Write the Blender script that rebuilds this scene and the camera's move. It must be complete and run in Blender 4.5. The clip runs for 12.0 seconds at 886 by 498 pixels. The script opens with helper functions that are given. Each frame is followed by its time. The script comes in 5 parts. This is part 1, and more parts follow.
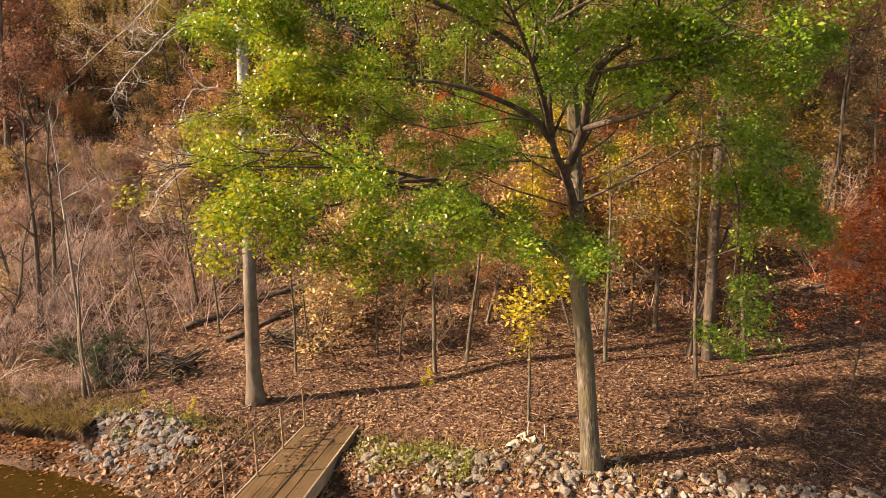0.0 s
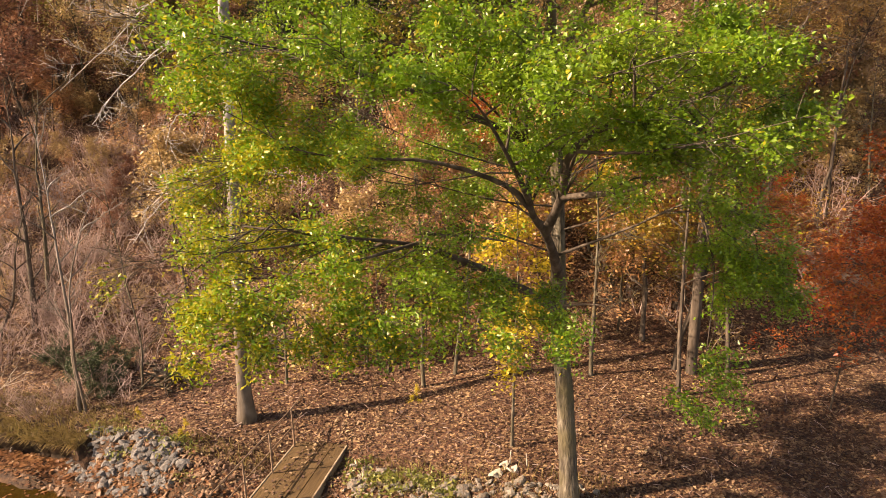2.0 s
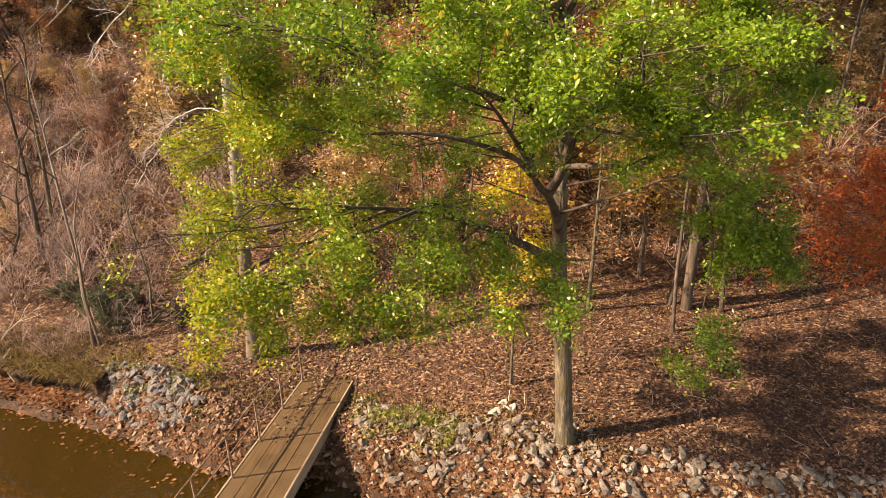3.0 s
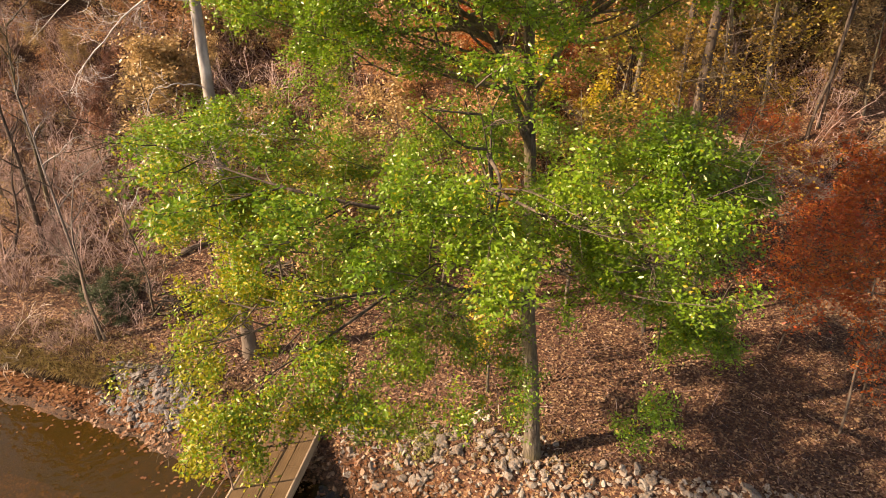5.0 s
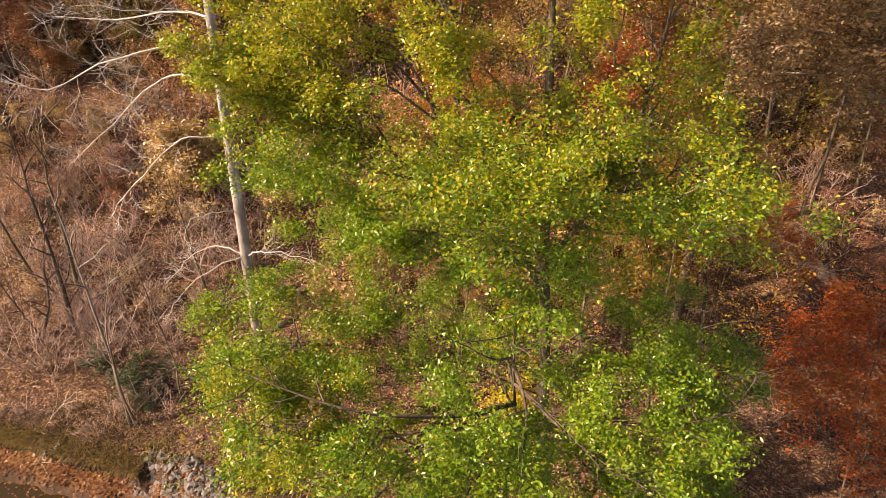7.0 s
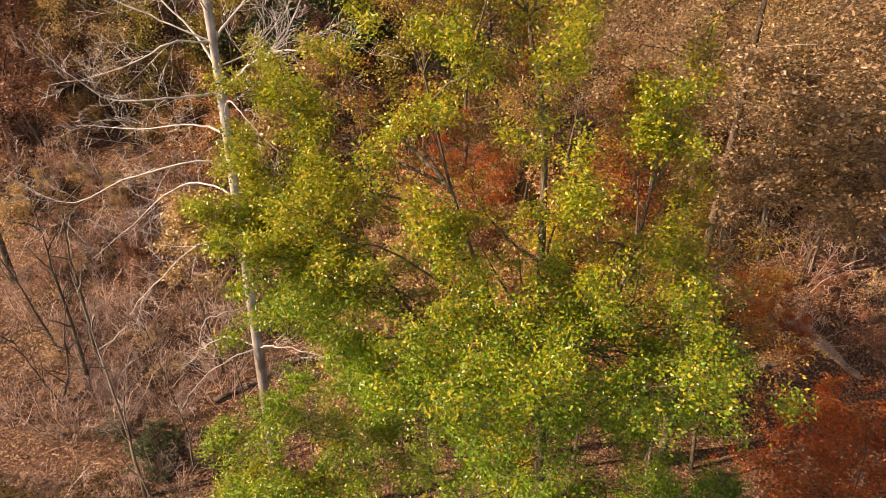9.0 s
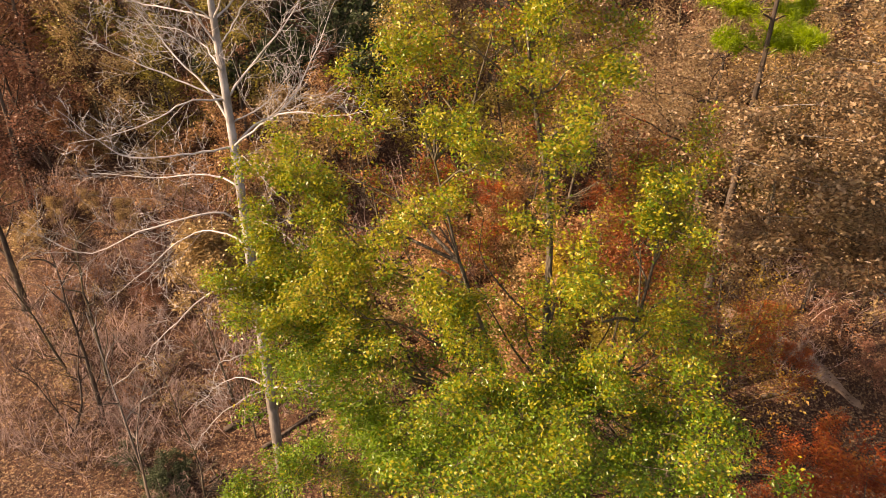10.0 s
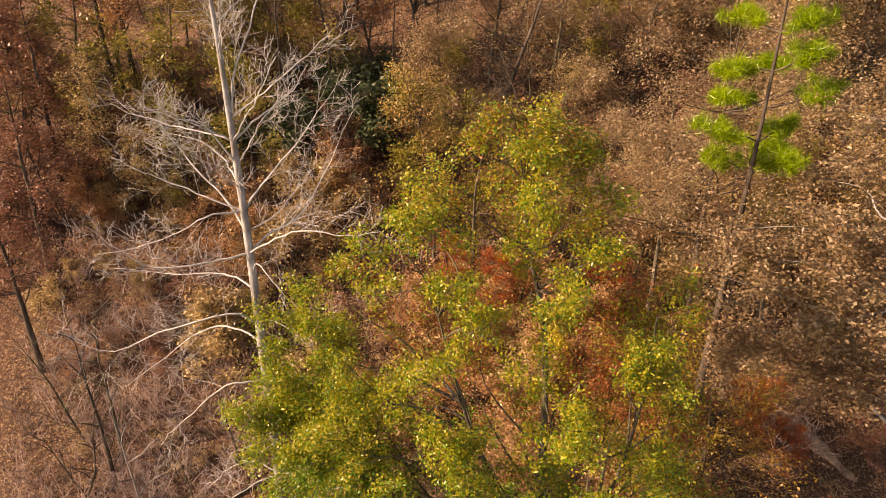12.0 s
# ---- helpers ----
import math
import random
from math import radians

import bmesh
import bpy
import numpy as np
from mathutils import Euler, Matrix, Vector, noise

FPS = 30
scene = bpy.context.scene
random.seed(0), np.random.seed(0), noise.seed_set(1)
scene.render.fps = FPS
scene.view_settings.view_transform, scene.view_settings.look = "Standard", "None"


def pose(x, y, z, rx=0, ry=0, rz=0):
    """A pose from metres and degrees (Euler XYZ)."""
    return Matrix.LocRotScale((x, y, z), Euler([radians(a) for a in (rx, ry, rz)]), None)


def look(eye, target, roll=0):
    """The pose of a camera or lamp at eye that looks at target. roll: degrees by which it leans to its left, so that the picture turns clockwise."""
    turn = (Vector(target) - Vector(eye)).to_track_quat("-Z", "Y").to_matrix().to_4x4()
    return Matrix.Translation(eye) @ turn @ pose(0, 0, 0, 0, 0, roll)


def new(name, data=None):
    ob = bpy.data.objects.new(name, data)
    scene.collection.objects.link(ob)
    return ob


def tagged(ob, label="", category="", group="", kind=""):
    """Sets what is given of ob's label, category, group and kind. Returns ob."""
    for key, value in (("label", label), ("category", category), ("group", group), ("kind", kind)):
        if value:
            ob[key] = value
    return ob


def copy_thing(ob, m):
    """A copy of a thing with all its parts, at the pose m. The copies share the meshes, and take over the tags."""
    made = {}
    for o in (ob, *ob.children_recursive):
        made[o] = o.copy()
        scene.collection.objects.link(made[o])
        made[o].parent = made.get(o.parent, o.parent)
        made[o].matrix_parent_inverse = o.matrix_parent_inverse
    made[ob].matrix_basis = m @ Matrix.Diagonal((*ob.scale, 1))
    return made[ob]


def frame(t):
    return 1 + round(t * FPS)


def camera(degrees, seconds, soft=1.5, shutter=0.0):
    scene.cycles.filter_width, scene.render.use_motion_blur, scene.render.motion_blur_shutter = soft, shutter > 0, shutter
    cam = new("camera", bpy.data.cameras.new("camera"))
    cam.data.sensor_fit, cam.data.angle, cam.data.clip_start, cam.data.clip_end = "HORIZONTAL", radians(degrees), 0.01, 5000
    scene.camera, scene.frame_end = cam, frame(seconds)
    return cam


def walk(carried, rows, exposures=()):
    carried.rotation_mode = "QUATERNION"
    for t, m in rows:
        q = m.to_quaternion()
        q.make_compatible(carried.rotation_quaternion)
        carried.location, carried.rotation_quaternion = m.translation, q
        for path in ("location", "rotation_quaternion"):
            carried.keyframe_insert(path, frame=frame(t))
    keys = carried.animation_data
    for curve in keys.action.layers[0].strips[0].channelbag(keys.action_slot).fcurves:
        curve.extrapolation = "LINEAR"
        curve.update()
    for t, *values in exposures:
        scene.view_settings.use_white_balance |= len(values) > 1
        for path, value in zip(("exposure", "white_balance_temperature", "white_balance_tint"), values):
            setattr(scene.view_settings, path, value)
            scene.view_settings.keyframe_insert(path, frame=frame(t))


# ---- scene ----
LENS = 70.0
cam = camera(LENS, 12.0, soft=0.8)
walk(cam, [
    (0, look((-2.138, -10.315, 4.885), (-2.412, -2.372, 3.978), -0.14)),
    (0.5, look((-2.171, -10.283, 5.192), (-2.455, -2.336, 4.317), -0.04)),
    (1, look((-2.140, -10.256, 5.500), (-2.426, -2.311, 4.610), 0.10)),
    (1.5, look((-2.007, -10.253, 5.859), (-2.293, -2.323, 4.844), 0.11)),
    (2, look((-1.861, -10.185, 6.265), (-2.130, -2.312, 4.868), 0.07)),
    (2.5, look((-1.890, -10.147, 6.660), (-2.147, -2.372, 4.791), 0.06)),
    (2.7, look((-1.907, -10.121, 6.816), (-2.166, -2.416, 4.680), 0.05)),
    (4.3, look((-1.752, -9.946, 8.462), (-1.958, -2.773, 4.925), 0.54)),
    (4.5, look((-1.671, -9.899, 8.789), (-1.901, -2.743, 5.221), 0.29)),
    (5, look((-1.473, -9.765, 9.545), (-1.729, -2.617, 5.962), 0.11)),
    (5.5, look((-1.573, -9.643, 10.259), (-1.822, -2.496, 6.674), 0.07)),
    (6, look((-1.804, -9.600, 10.938), (-2.047, -2.443, 7.371), 0.02)),
    (6.5, look((-1.883, -9.541, 11.648), (-2.116, -2.400, 8.050), -0.02)),
    (7, look((-1.892, -9.438, 12.302), (-2.135, -2.297, 8.703), 0.02)),
    (7.5, look((-1.860, -9.289, 12.920), (-2.137, -2.140, 9.341), 0.24)),
    (7.7, look((-1.841, -9.238, 13.180), (-2.127, -2.087, 9.606), 0.34)),
    (9.3, look((-1.730, -9.112, 14.670), (-2.135, -1.894, 11.245), -0.34)),
    (9.5, look((-1.754, -9.076, 14.905), (-2.173, -1.854, 11.489), -0.39)),
    (10, look((-1.830, -9.011, 15.480), (-2.246, -1.804, 12.032), -0.44)),
    (10.5, look((-1.859, -9.002, 16.002), (-2.277, -1.769, 12.609), -0.18)),
    (11, look((-1.865, -8.951, 16.550), (-2.283, -1.700, 13.196), -0.30)),
    (11.5, look((-1.835, -8.917, 17.058), (-2.276, -1.633, 13.779), -0.28)),
    (12, look((-1.812, -8.906, 17.544), (-2.286, -1.604, 14.310), -0.28)),
], [(0, 1.63, 10300, 27), (4.5, 1.60, 10200, 28), (9.5, 1.31, 10800, 33), (12, 1.23, 11000, 33)])

# ---- light ----
SUN_EL, SUN_DIR = radians(32), Vector((-0.97, -0.26, 0)).normalized()
world = bpy.data.worlds.new("sky")
scene.world = world
world.use_nodes = True
wn = world.node_tree.nodes
sky = wn.new("ShaderNodeTexSky")
sky.sky_type, sky.sun_disc, sky.sun_elevation = "NISHITA", False, SUN_EL
sky.sun_rotation = math.atan2(SUN_DIR.x, SUN_DIR.y)
wn["Background"].inputs[1].default_value = 0.105
world.node_tree.links.new(sky.outputs[0], wn["Background"].inputs[0])
sun = new("sun", bpy.data.lights.new("sun", "SUN"))
sun.data.energy, sun.data.angle, sun.data.color = 4.8, radians(0.53), (1.0, 0.93, 0.82)
sun.matrix_world = look((SUN_DIR * math.cos(SUN_EL) + Vector((0, 0, math.sin(SUN_EL)))) * 60, (0, 0, 0))


# ---- materials ----
def material(name, colours, rough=0.8, scale=4.0, detail=6.0, bump=0.3, bump_scale=40.0, stretch=(1, 1, 1), island=0.0, obj_random=0.0,
             spec=0.3, second=None, second_scale=0.6):
    """colours: the stops of a ramp driven by noise (and, by the share island, by each piece's own random number)."""
    m = bpy.data.materials.new(name)
    m.use_nodes = True
    n, l = m.node_tree.nodes, m.node_tree.links
    bsdf = n["Principled BSDF"]
    bsdf.inputs["Roughness"].default_value = rough
    bsdf.inputs["Specular IOR Level"].default_value = spec
    co = n.new("ShaderNodeTexCoord")
    mp = n.new("ShaderNodeMapping")
    mp.inputs["Scale"].default_value = stretch
    l.new(co.outputs["Object"], mp.inputs["Vector"])
    tex = n.new("ShaderNodeTexNoise")
    tex.inputs["Scale"].default_value, tex.inputs["Detail"].default_value = scale, detail
    l.new(mp.outputs[0], tex.inputs["Vector"])
    fac = tex.outputs["Fac"]
    stretchy = n.new("ShaderNodeMapRange")
    stretchy.inputs["From Min"].default_value, stretchy.inputs["From Max"].default_value = 0.28, 0.72
    l.new(fac, stretchy.inputs["Value"])
    fac = stretchy.outputs[0]
    if island or obj_random:
        src = n.new("ShaderNodeNewGeometry").outputs["Random Per Island"] if island else n.new("ShaderNodeObjectInfo").outputs["Random"]
        mix = n.new("ShaderNodeMix")
        mix.inputs["Factor"].default_value = island or obj_random
        l.new(fac, mix.inputs["A"])
        l.new(src, mix.inputs["B"])
        fac = mix.outputs[0]
    ramp = n.new("ShaderNodeValToRGB")
    els = ramp.color_ramp.elements
    while len(els) < len(colours):
        els.new(0.5)
    for i, c in enumerate(colours):
        els[i].position, els[i].color = i / max(1, len(colours) - 1), (*c, 1)
    l.new(fac, ramp.inputs[0])
    colour = ramp.outputs[0]
    if second:
        t2 = n.new("ShaderNodeTexNoise")
        t2.inputs["Scale"].default_value, t2.inputs["Detail"].default_value = second_scale, 5
        l.new(co.outputs["Object"], t2.inputs["Vector"])
        r2 = n.new("ShaderNodeMapRange")
        r2.inputs["From Min"].default_value, r2.inputs["From Max"].default_value = 0.42, 0.62
        l.new(t2.outputs["Fac"], r2.inputs["Value"])
        mx = n.new("ShaderNodeMix")
        mx.data_type = "RGBA"
        l.new(r2.outputs[0], mx.inputs["Factor"])
        l.new(colour, mx.inputs["A"])
        mx.inputs["B"].default_value = (*second, 1)
        colour = mx.outputs["Result"]
    l.new(colour, bsdf.inputs["Base Color"])
    if bump:
        t3 = n.new("ShaderNodeTexNoise")
        t3.inputs["Scale"].default_value, t3.inputs["Detail"].default_value = bump_scale, 8
        l.new(mp.outputs[0], t3.inputs["Vector"])
        b = n.new("ShaderNodeBump")
        b.inputs["Strength"].default_value, b.inputs["Distance"].default_value = bump, 0.03
        l.new(t3.outputs["Fac"], b.inputs["Height"])
        l.new(b.outputs[0], bsdf.inputs["Normal"])
    return m


def leaf_material(name, colours, through_light=0.35, patch=0.5, patch_scale=0.5, rough=0.38, spec=0.5):
    """Thin leaves: a ramp over each leaf's random number and a slow noise, some light passing through."""
    m = material(name, colours, rough=rough, scale=patch_scale, detail=3, bump=0, island=1 - patch, spec=spec)
    n, l = m.node_tree.nodes, m.node_tree.links
    bsdf = n["Principled BSDF"]
    colour = bsdf.inputs["Base Color"].links[0].from_socket
    tr = n.new("ShaderNodeBsdfTranslucent")
    l.new(colour, tr.inputs["Color"])
    mix = n.new("ShaderNodeMixShader")
    mix.inputs[0].default_value = through_light
    l.new(bsdf.outputs[0], mix.inputs[1])
    l.new(tr.outputs[0], mix.inputs[2])
    l.new(mix.outputs[0], n["Material Output"].inputs["Surface"])
    return m


M_GROUND = material("leaf_strewn_soil", [(0.024, 0.011, 0.007), (0.055, 0.026, 0.016), (0.095, 0.05, 0.03), (0.145, 0.086, 0.055)], 0.95, 9, 9, 0.9, 22,
                    second=(0.12, 0.055, 0.038), second_scale=0.35)
n, l = M_GROUND.node_tree.nodes, M_GROUND.node_tree.links
soil = n["Principled BSDF"].inputs["Base Color"].links[0].from_socket
coords = n.new("ShaderNodeTexCoord")
warp = n.new("ShaderNodeTexNoise")
warp.inputs["Scale"].default_value = 9.0
l.new(coords.outputs["Object"], warp.inputs["Vector"])
shifted = n.new("ShaderNodeVectorMath")
shifted.operation = "MULTIPLY_ADD"
shifted.inputs[1].default_value = (0.12, 0.12, 0.12)
l.new(warp.outputs["Color"], shifted.inputs[0])
l.new(coords.outputs["Object"], shifted.inputs[2])
cells = n.new("ShaderNodeTexVoronoi")
cells.inputs["Scale"].default_value = 19.0
l.new(shifted.outputs[0], cells.inputs["Vector"])
leafy = n.new("ShaderNodeValToRGB")
els = leafy.color_ramp.elements
for pos, c in ((0.25, (0.04, 0.0175, 0.0098)), (0.5, (0.076, 0.037, 0.020)), (0.75, (0.15, 0.088, 0.049))):
    els.new(pos).color = (*c, 1)
els[0].color, els[-1].color = (0.03, 0.013, 0.008, 1), (0.38, 0.265, 0.15, 1)
split = n.new("ShaderNodeSeparateColor")
l.new(cells.outputs["Color"], split.inputs[0])
l.new(split.outputs[0], leafy.inputs[0])
both = n.new("ShaderNodeMix")
both.data_type = "RGBA"
both.inputs["Factor"].default_value = 0.7
l.new(soil, both.inputs["A"])
l.new(leafy.outputs[0], both.inputs["B"])
l.new(both.outputs["Result"], n["Principled BSDF"].inputs["Base Color"])
lift = n.new("ShaderNodeBump")
lift.inputs["Strength"].default_value, lift.inputs["Distance"].default_value = 0.9, 0.04
l.new(split.outputs[1], lift.inputs["Height"])
l.new(n["Bump"].outputs[0], lift.inputs["Normal"])
l.new(lift.outputs[0], n["Principled BSDF"].inputs["Normal"])
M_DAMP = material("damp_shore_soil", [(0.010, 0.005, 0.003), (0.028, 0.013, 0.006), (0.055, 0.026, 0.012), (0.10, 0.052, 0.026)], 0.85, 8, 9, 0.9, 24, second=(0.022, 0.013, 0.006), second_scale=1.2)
M_LITTER = leaf_material("fallen_leaves", [(0.014, 0.006, 0.0045), (0.039, 0.017, 0.0105), (0.081, 0.039, 0.023), (0.155, 0.096, 0.054), (0.38, 0.283, 0.172)], 0.1, 0.3, 0.55, 0.7)
M_BARK = material("grey_brown_bark", [(0.015, 0.012, 0.009), (0.052, 0.044, 0.034), (0.098, 0.086, 0.067), (0.18, 0.165, 0.13)], 0.95, 15, 10, 1.0, 30, (1, 1, 0.28), second=(0.085, 0.074, 0.042), second_scale=1.8)
M_BARK_DARK = material("dark_bark", [(0.023, 0.019, 0.015), (0.062, 0.049, 0.039), (0.12, 0.098, 0.077)], 0.95, 7, 8, 0.9, 16, (1, 1, 0.25))
M_BARK_PALE = material("pale_bark", [(0.11, 0.11, 0.11), (0.28, 0.283, 0.285), (0.46, 0.465, 0.465)], 0.85, 4, 8, 0.6, 14, (1, 1, 0.4), second=(0.17, 0.16, 0.145), second_scale=1.6)
n, l = M_BARK_PALE.node_tree.nodes, M_BARK_PALE.node_tree.links
pale_col = n["Principled BSDF"].inputs["Base Color"].links[0].from_socket
# pale bark turns browner and darker from 7.5 m down to 2 m
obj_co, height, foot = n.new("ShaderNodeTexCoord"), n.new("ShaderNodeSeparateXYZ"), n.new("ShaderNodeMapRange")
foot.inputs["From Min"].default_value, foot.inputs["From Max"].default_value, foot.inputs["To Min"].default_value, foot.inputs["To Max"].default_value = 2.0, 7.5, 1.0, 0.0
foot_mix = n.new("ShaderNodeMix")
foot_mix.data_type, foot_mix.blend_type = "RGBA", "MULTIPLY"
foot_mix.inputs["B"].default_value = (0.42, 0.34, 0.27, 1)
for p, q in ((obj_co.outputs["Object"], height.inputs[0]), (height.outputs["Z"], foot.inputs["Value"]), (foot.outputs[0], foot_mix.inputs["Factor"]), (pale_col, foot_mix.inputs["A"]),
             (foot_mix.outputs["Result"], n["Principled BSDF"].inputs["Base Color"])):
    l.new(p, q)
M_TWIG = material("bare_twigs", [(0.17, 0.115, 0.10), (0.31, 0.225, 0.20), (0.45, 0.36, 0.33)], 0.9, 3, 4, 0, island=0.7)
M_GREEN = leaf_material("green_yellow_leaves", [(0.040, 0.108, 0.010), (0.078, 0.178, 0.014), (0.122, 0.245, 0.02), (0.165, 0.28, 0.026), (0.215, 0.305, 0.04)], 0.47, 0.55, 0.6, 0.34, 0.6)
M_GOLDEN = leaf_material("yellow_green_leaves", [(0.175, 0.195, 0.012), (0.255, 0.26, 0.018), (0.335, 0.305, 0.026), (0.39, 0.32, 0.05)], 0.44, 0.62, 0.5, 0.4)
M_WEED = leaf_material("weed_leaves", [(0.07, 0.10, 0.02), (0.14, 0.16, 0.035), (0.24, 0.22, 0.07)], 0.3)
M_FLOAT = leaf_material("wet_orange_leaves", [(0.04, 0.018, 0.010), (0.095, 0.04, 0.018), (0.165, 0.075, 0.034), (0.29, 0.17, 0.085)], 0.1)
M_BARK_GREY = material("bleached_wood", [(0.22, 0.19, 0.16), (0.34, 0.30, 0.26), (0.46, 0.42, 0.36)], 0.9, 8, 7, 0.4, 30)
M_TWIG_PALE = material("pale_twigs", [(0.21, 0.208, 0.204), (0.36, 0.36, 0.355), (0.52, 0.52, 0.515)], 0.9, 3, 4, 0, island=0.4)
M_YELLOW = leaf_material("yellow_leaves", [(0.20, 0.20, 0.02), (0.40, 0.32, 0.03), (0.55, 0.40, 0.06)], 0.4)
M_RED = leaf_material("red_leaves", [(0.17, 0.026, 0.012), (0.30, 0.055, 0.016), (0.40, 0.12, 0.026), (0.38, 0.22, 0.045)], 0.5)
M_AMBER = leaf_material("amber_olive_leaves", [(0.125, 0.105, 0.015), (0.22, 0.158, 0.025), (0.29, 0.17, 0.03), (0.28, 0.095, 0.026)], 0.4)
M_OAK_RED = leaf_material("rust_red_leaves", [(0.15, 0.036, 0.016), (0.25, 0.072, 0.026), (0.33, 0.125, 0.042), (0.30, 0.20, 0.05)], 0.42, 0.45, 0.6)
M_TAN = leaf_material("tan_leaves", [(0.18, 0.102, 0.045), (0.30, 0.20, 0.085), (0.44, 0.325, 0.16), (0.34, 0.27, 0.09)], 0.35)
M_PEACH = leaf_material("peach_leaves", [(0.22, 0.095, 0.044), (0.35, 0.185, 0.085), (0.48, 0.32, 0.16)], 0.35)
M_BROWNGOLD = leaf_material("brown_gold_leaves", [(0.14, 0.07, 0.03), (0.26, 0.15, 0.05), (0.40, 0.27, 0.09), (0.5, 0.38, 0.17)], 0.35)
M_RUST = leaf_material("rust_leaves", [(0.14, 0.055, 0.028), (0.29, 0.135, 0.062), (0.47, 0.29, 0.145)], 0.35)
M_GOLD = leaf_material("golden_tan_leaves", [(0.085, 0.043, 0.024), (0.165, 0.097, 0.052), (0.29, 0.20, 0.112), (0.41, 0.315, 0.195), (0.235, 0.19, 0.055)], 0.5, 0.5, 0.9)
M_RUSSET = leaf_material("russet_leaves", [(0.075, 0.032, 0.022), (0.165, 0.070, 0.045), (0.26, 0.13, 0.082), (0.38, 0.25, 0.165)], 0.4)
M_OLIVE = leaf_material("olive_leaves", [(0.10, 0.09, 0.015), (0.20, 0.17, 0.03), (0.32, 0.25, 0.05)], 0.35)
M_EVERGREEN = leaf_material("evergreen_leaves", [(0.012, 0.026, 0.008), (0.028, 0.05, 0.014), (0.055, 0.08, 0.025)], 0.15, rough=0.6)
M_GRASS = leaf_material("dry_grass", [(0.06, 0.045, 0.015), (0.13, 0.095, 0.035), (0.25, 0.19, 0.085), (0.14, 0.14, 0.03)], 0.3)
M_PINE = leaf_material("pine_needles", [(0.10, 0.19, 0.006), (0.18, 0.29, 0.009), (0.29, 0.38, 0.014)], 0.4)
M_STONE = material("grey_stone", [(0.05, 0.047, 0.041), (0.115, 0.111, 0.099), (0.23, 0.227, 0.207), (0.145, 0.12, 0.088)], 0.9, 7, 8, 0.7, 26, obj_random=0.55, second=(0.17, 0.13, 0.10), second_scale=4.0)
M_STONE_BLUE = material("blue_grey_stone", [(0.04, 0.039, 0.038), (0.09, 0.088, 0.087), (0.155, 0.153, 0.15), (0.11, 0.09, 0.072)], 0.9, 7, 8, 0.7, 26, obj_random=0.6)
M_PALE_STONE = material("pale_stone", [(0.24, 0.215, 0.17), (0.35, 0.32, 0.27), (0.45, 0.42, 0.36)], 0.85, 6, 7, 0.4, 30)
M_STONE_WET = material("brown_stone", [(0.07, 0.04, 0.025), (0.14, 0.085, 0.055), (0.23, 0.155, 0.105)], 0.7, 5, 7, 0.5, 30, obj_random=0.6)
M_WOOD = material("weathered_deck_wood", [(0.035, 0.021, 0.009), (0.075, 0.046, 0.019), (0.135, 0.085, 0.036)], 0.85, 4, 9, 0.4, 14, (0.35, 5, 5), obj_random=0.25, second=(0.085, 0.055, 0.026), second_scale=1.6)
M_BEAM = material("grey_beam_wood", [(0.16, 0.125, 0.085), (0.26, 0.21, 0.15), (0.36, 0.30, 0.225)], 0.85, 4, 8, 0.4, 14, (0.4, 5, 5))
M_RAIL = material("rusty_rail_steel", [(0.09, 0.055, 0.036), (0.17, 0.115, 0.08), (0.27, 0.2, 0.15)], 0.7, 9, 6, 0.3, 60)
M_DIRT = material("bare_dirt_path", [(0.15, 0.098, 0.067), (0.25, 0.172, 0.12), (0.34, 0.25, 0.18)], 0.95, 3, 9, 0.6, 20)

M_WATER = bpy.data.materials.new("murky_water")
M_WATER.use_nodes = True
n, l = M_WATER.node_tree.nodes, M_WATER.node_tree.links
clear, silt, gloss = n.new("ShaderNodeBsdfTransparent"), n.new("ShaderNodeBsdfDiffuse"), n.new("ShaderNodeBsdfGlossy")
clear.inputs[0].default_value, silt.inputs[0].default_value, gloss.inputs["Roughness"].default_value = (0.36, 0.20, 0.075, 1), (0.03, 0.025, 0.01, 1), 0.05
mix_a, mix_b, fres = n.new("ShaderNodeMixShader"), n.new("ShaderNodeMixShader"), n.new("ShaderNodeFresnel")
fres.inputs[0].default_value, mix_a.inputs[0].default_value = 1.33, 0.68
ripple, rip_bump = n.new("ShaderNodeTexNoise"), n.new("ShaderNodeBump")
ripple.inputs["Scale"].default_value, rip_bump.inputs["Strength"].default_value, rip_bump.inputs["Distance"].default_value = 4.0, 0.5, 0.03
l.new(n.new("ShaderNodeTexCoord").outputs["Object"], ripple.inputs["Vector"])
l.new(ripple.outputs["Fac"], rip_bump.inputs["Height"])
l.new(rip_bump.outputs[0], gloss.inputs["Normal"])
l.new(rip_bump.outputs[0], fres.inputs["Normal"])
murk, tint = n.new("ShaderNodeTexNoise"), n.new("ShaderNodeValToRGB")
murk.inputs["Scale"].default_value, murk.inputs["Detail"].default_value = 0.55, 5
tint.color_ramp.elements[0].position, tint.color_ramp.elements[1].position = 0.38, 0.66
tint.color_ramp.elements[0].color, tint.color_ramp.elements[1].color = (0.012, 0.0055, 0.0015, 1), (0.036, 0.026, 0.005, 1)
l.new(murk.outputs["Fac"], tint.inputs[0])
l.new(tint.outputs[0], silt.inputs[0])
for a, b in ((clear.outputs[0], mix_a.inputs[1]), (silt.outputs[0], mix_a.inputs[2]), (fres.outputs[0], mix_b.inputs[0]), (mix_a.outputs[0], mix_b.inputs[1]),
             (gloss.outputs[0], mix_b.inputs[2]), (mix_b.outputs[0], n["Material Output"].inputs["Surface"])):
    l.new(a, b)


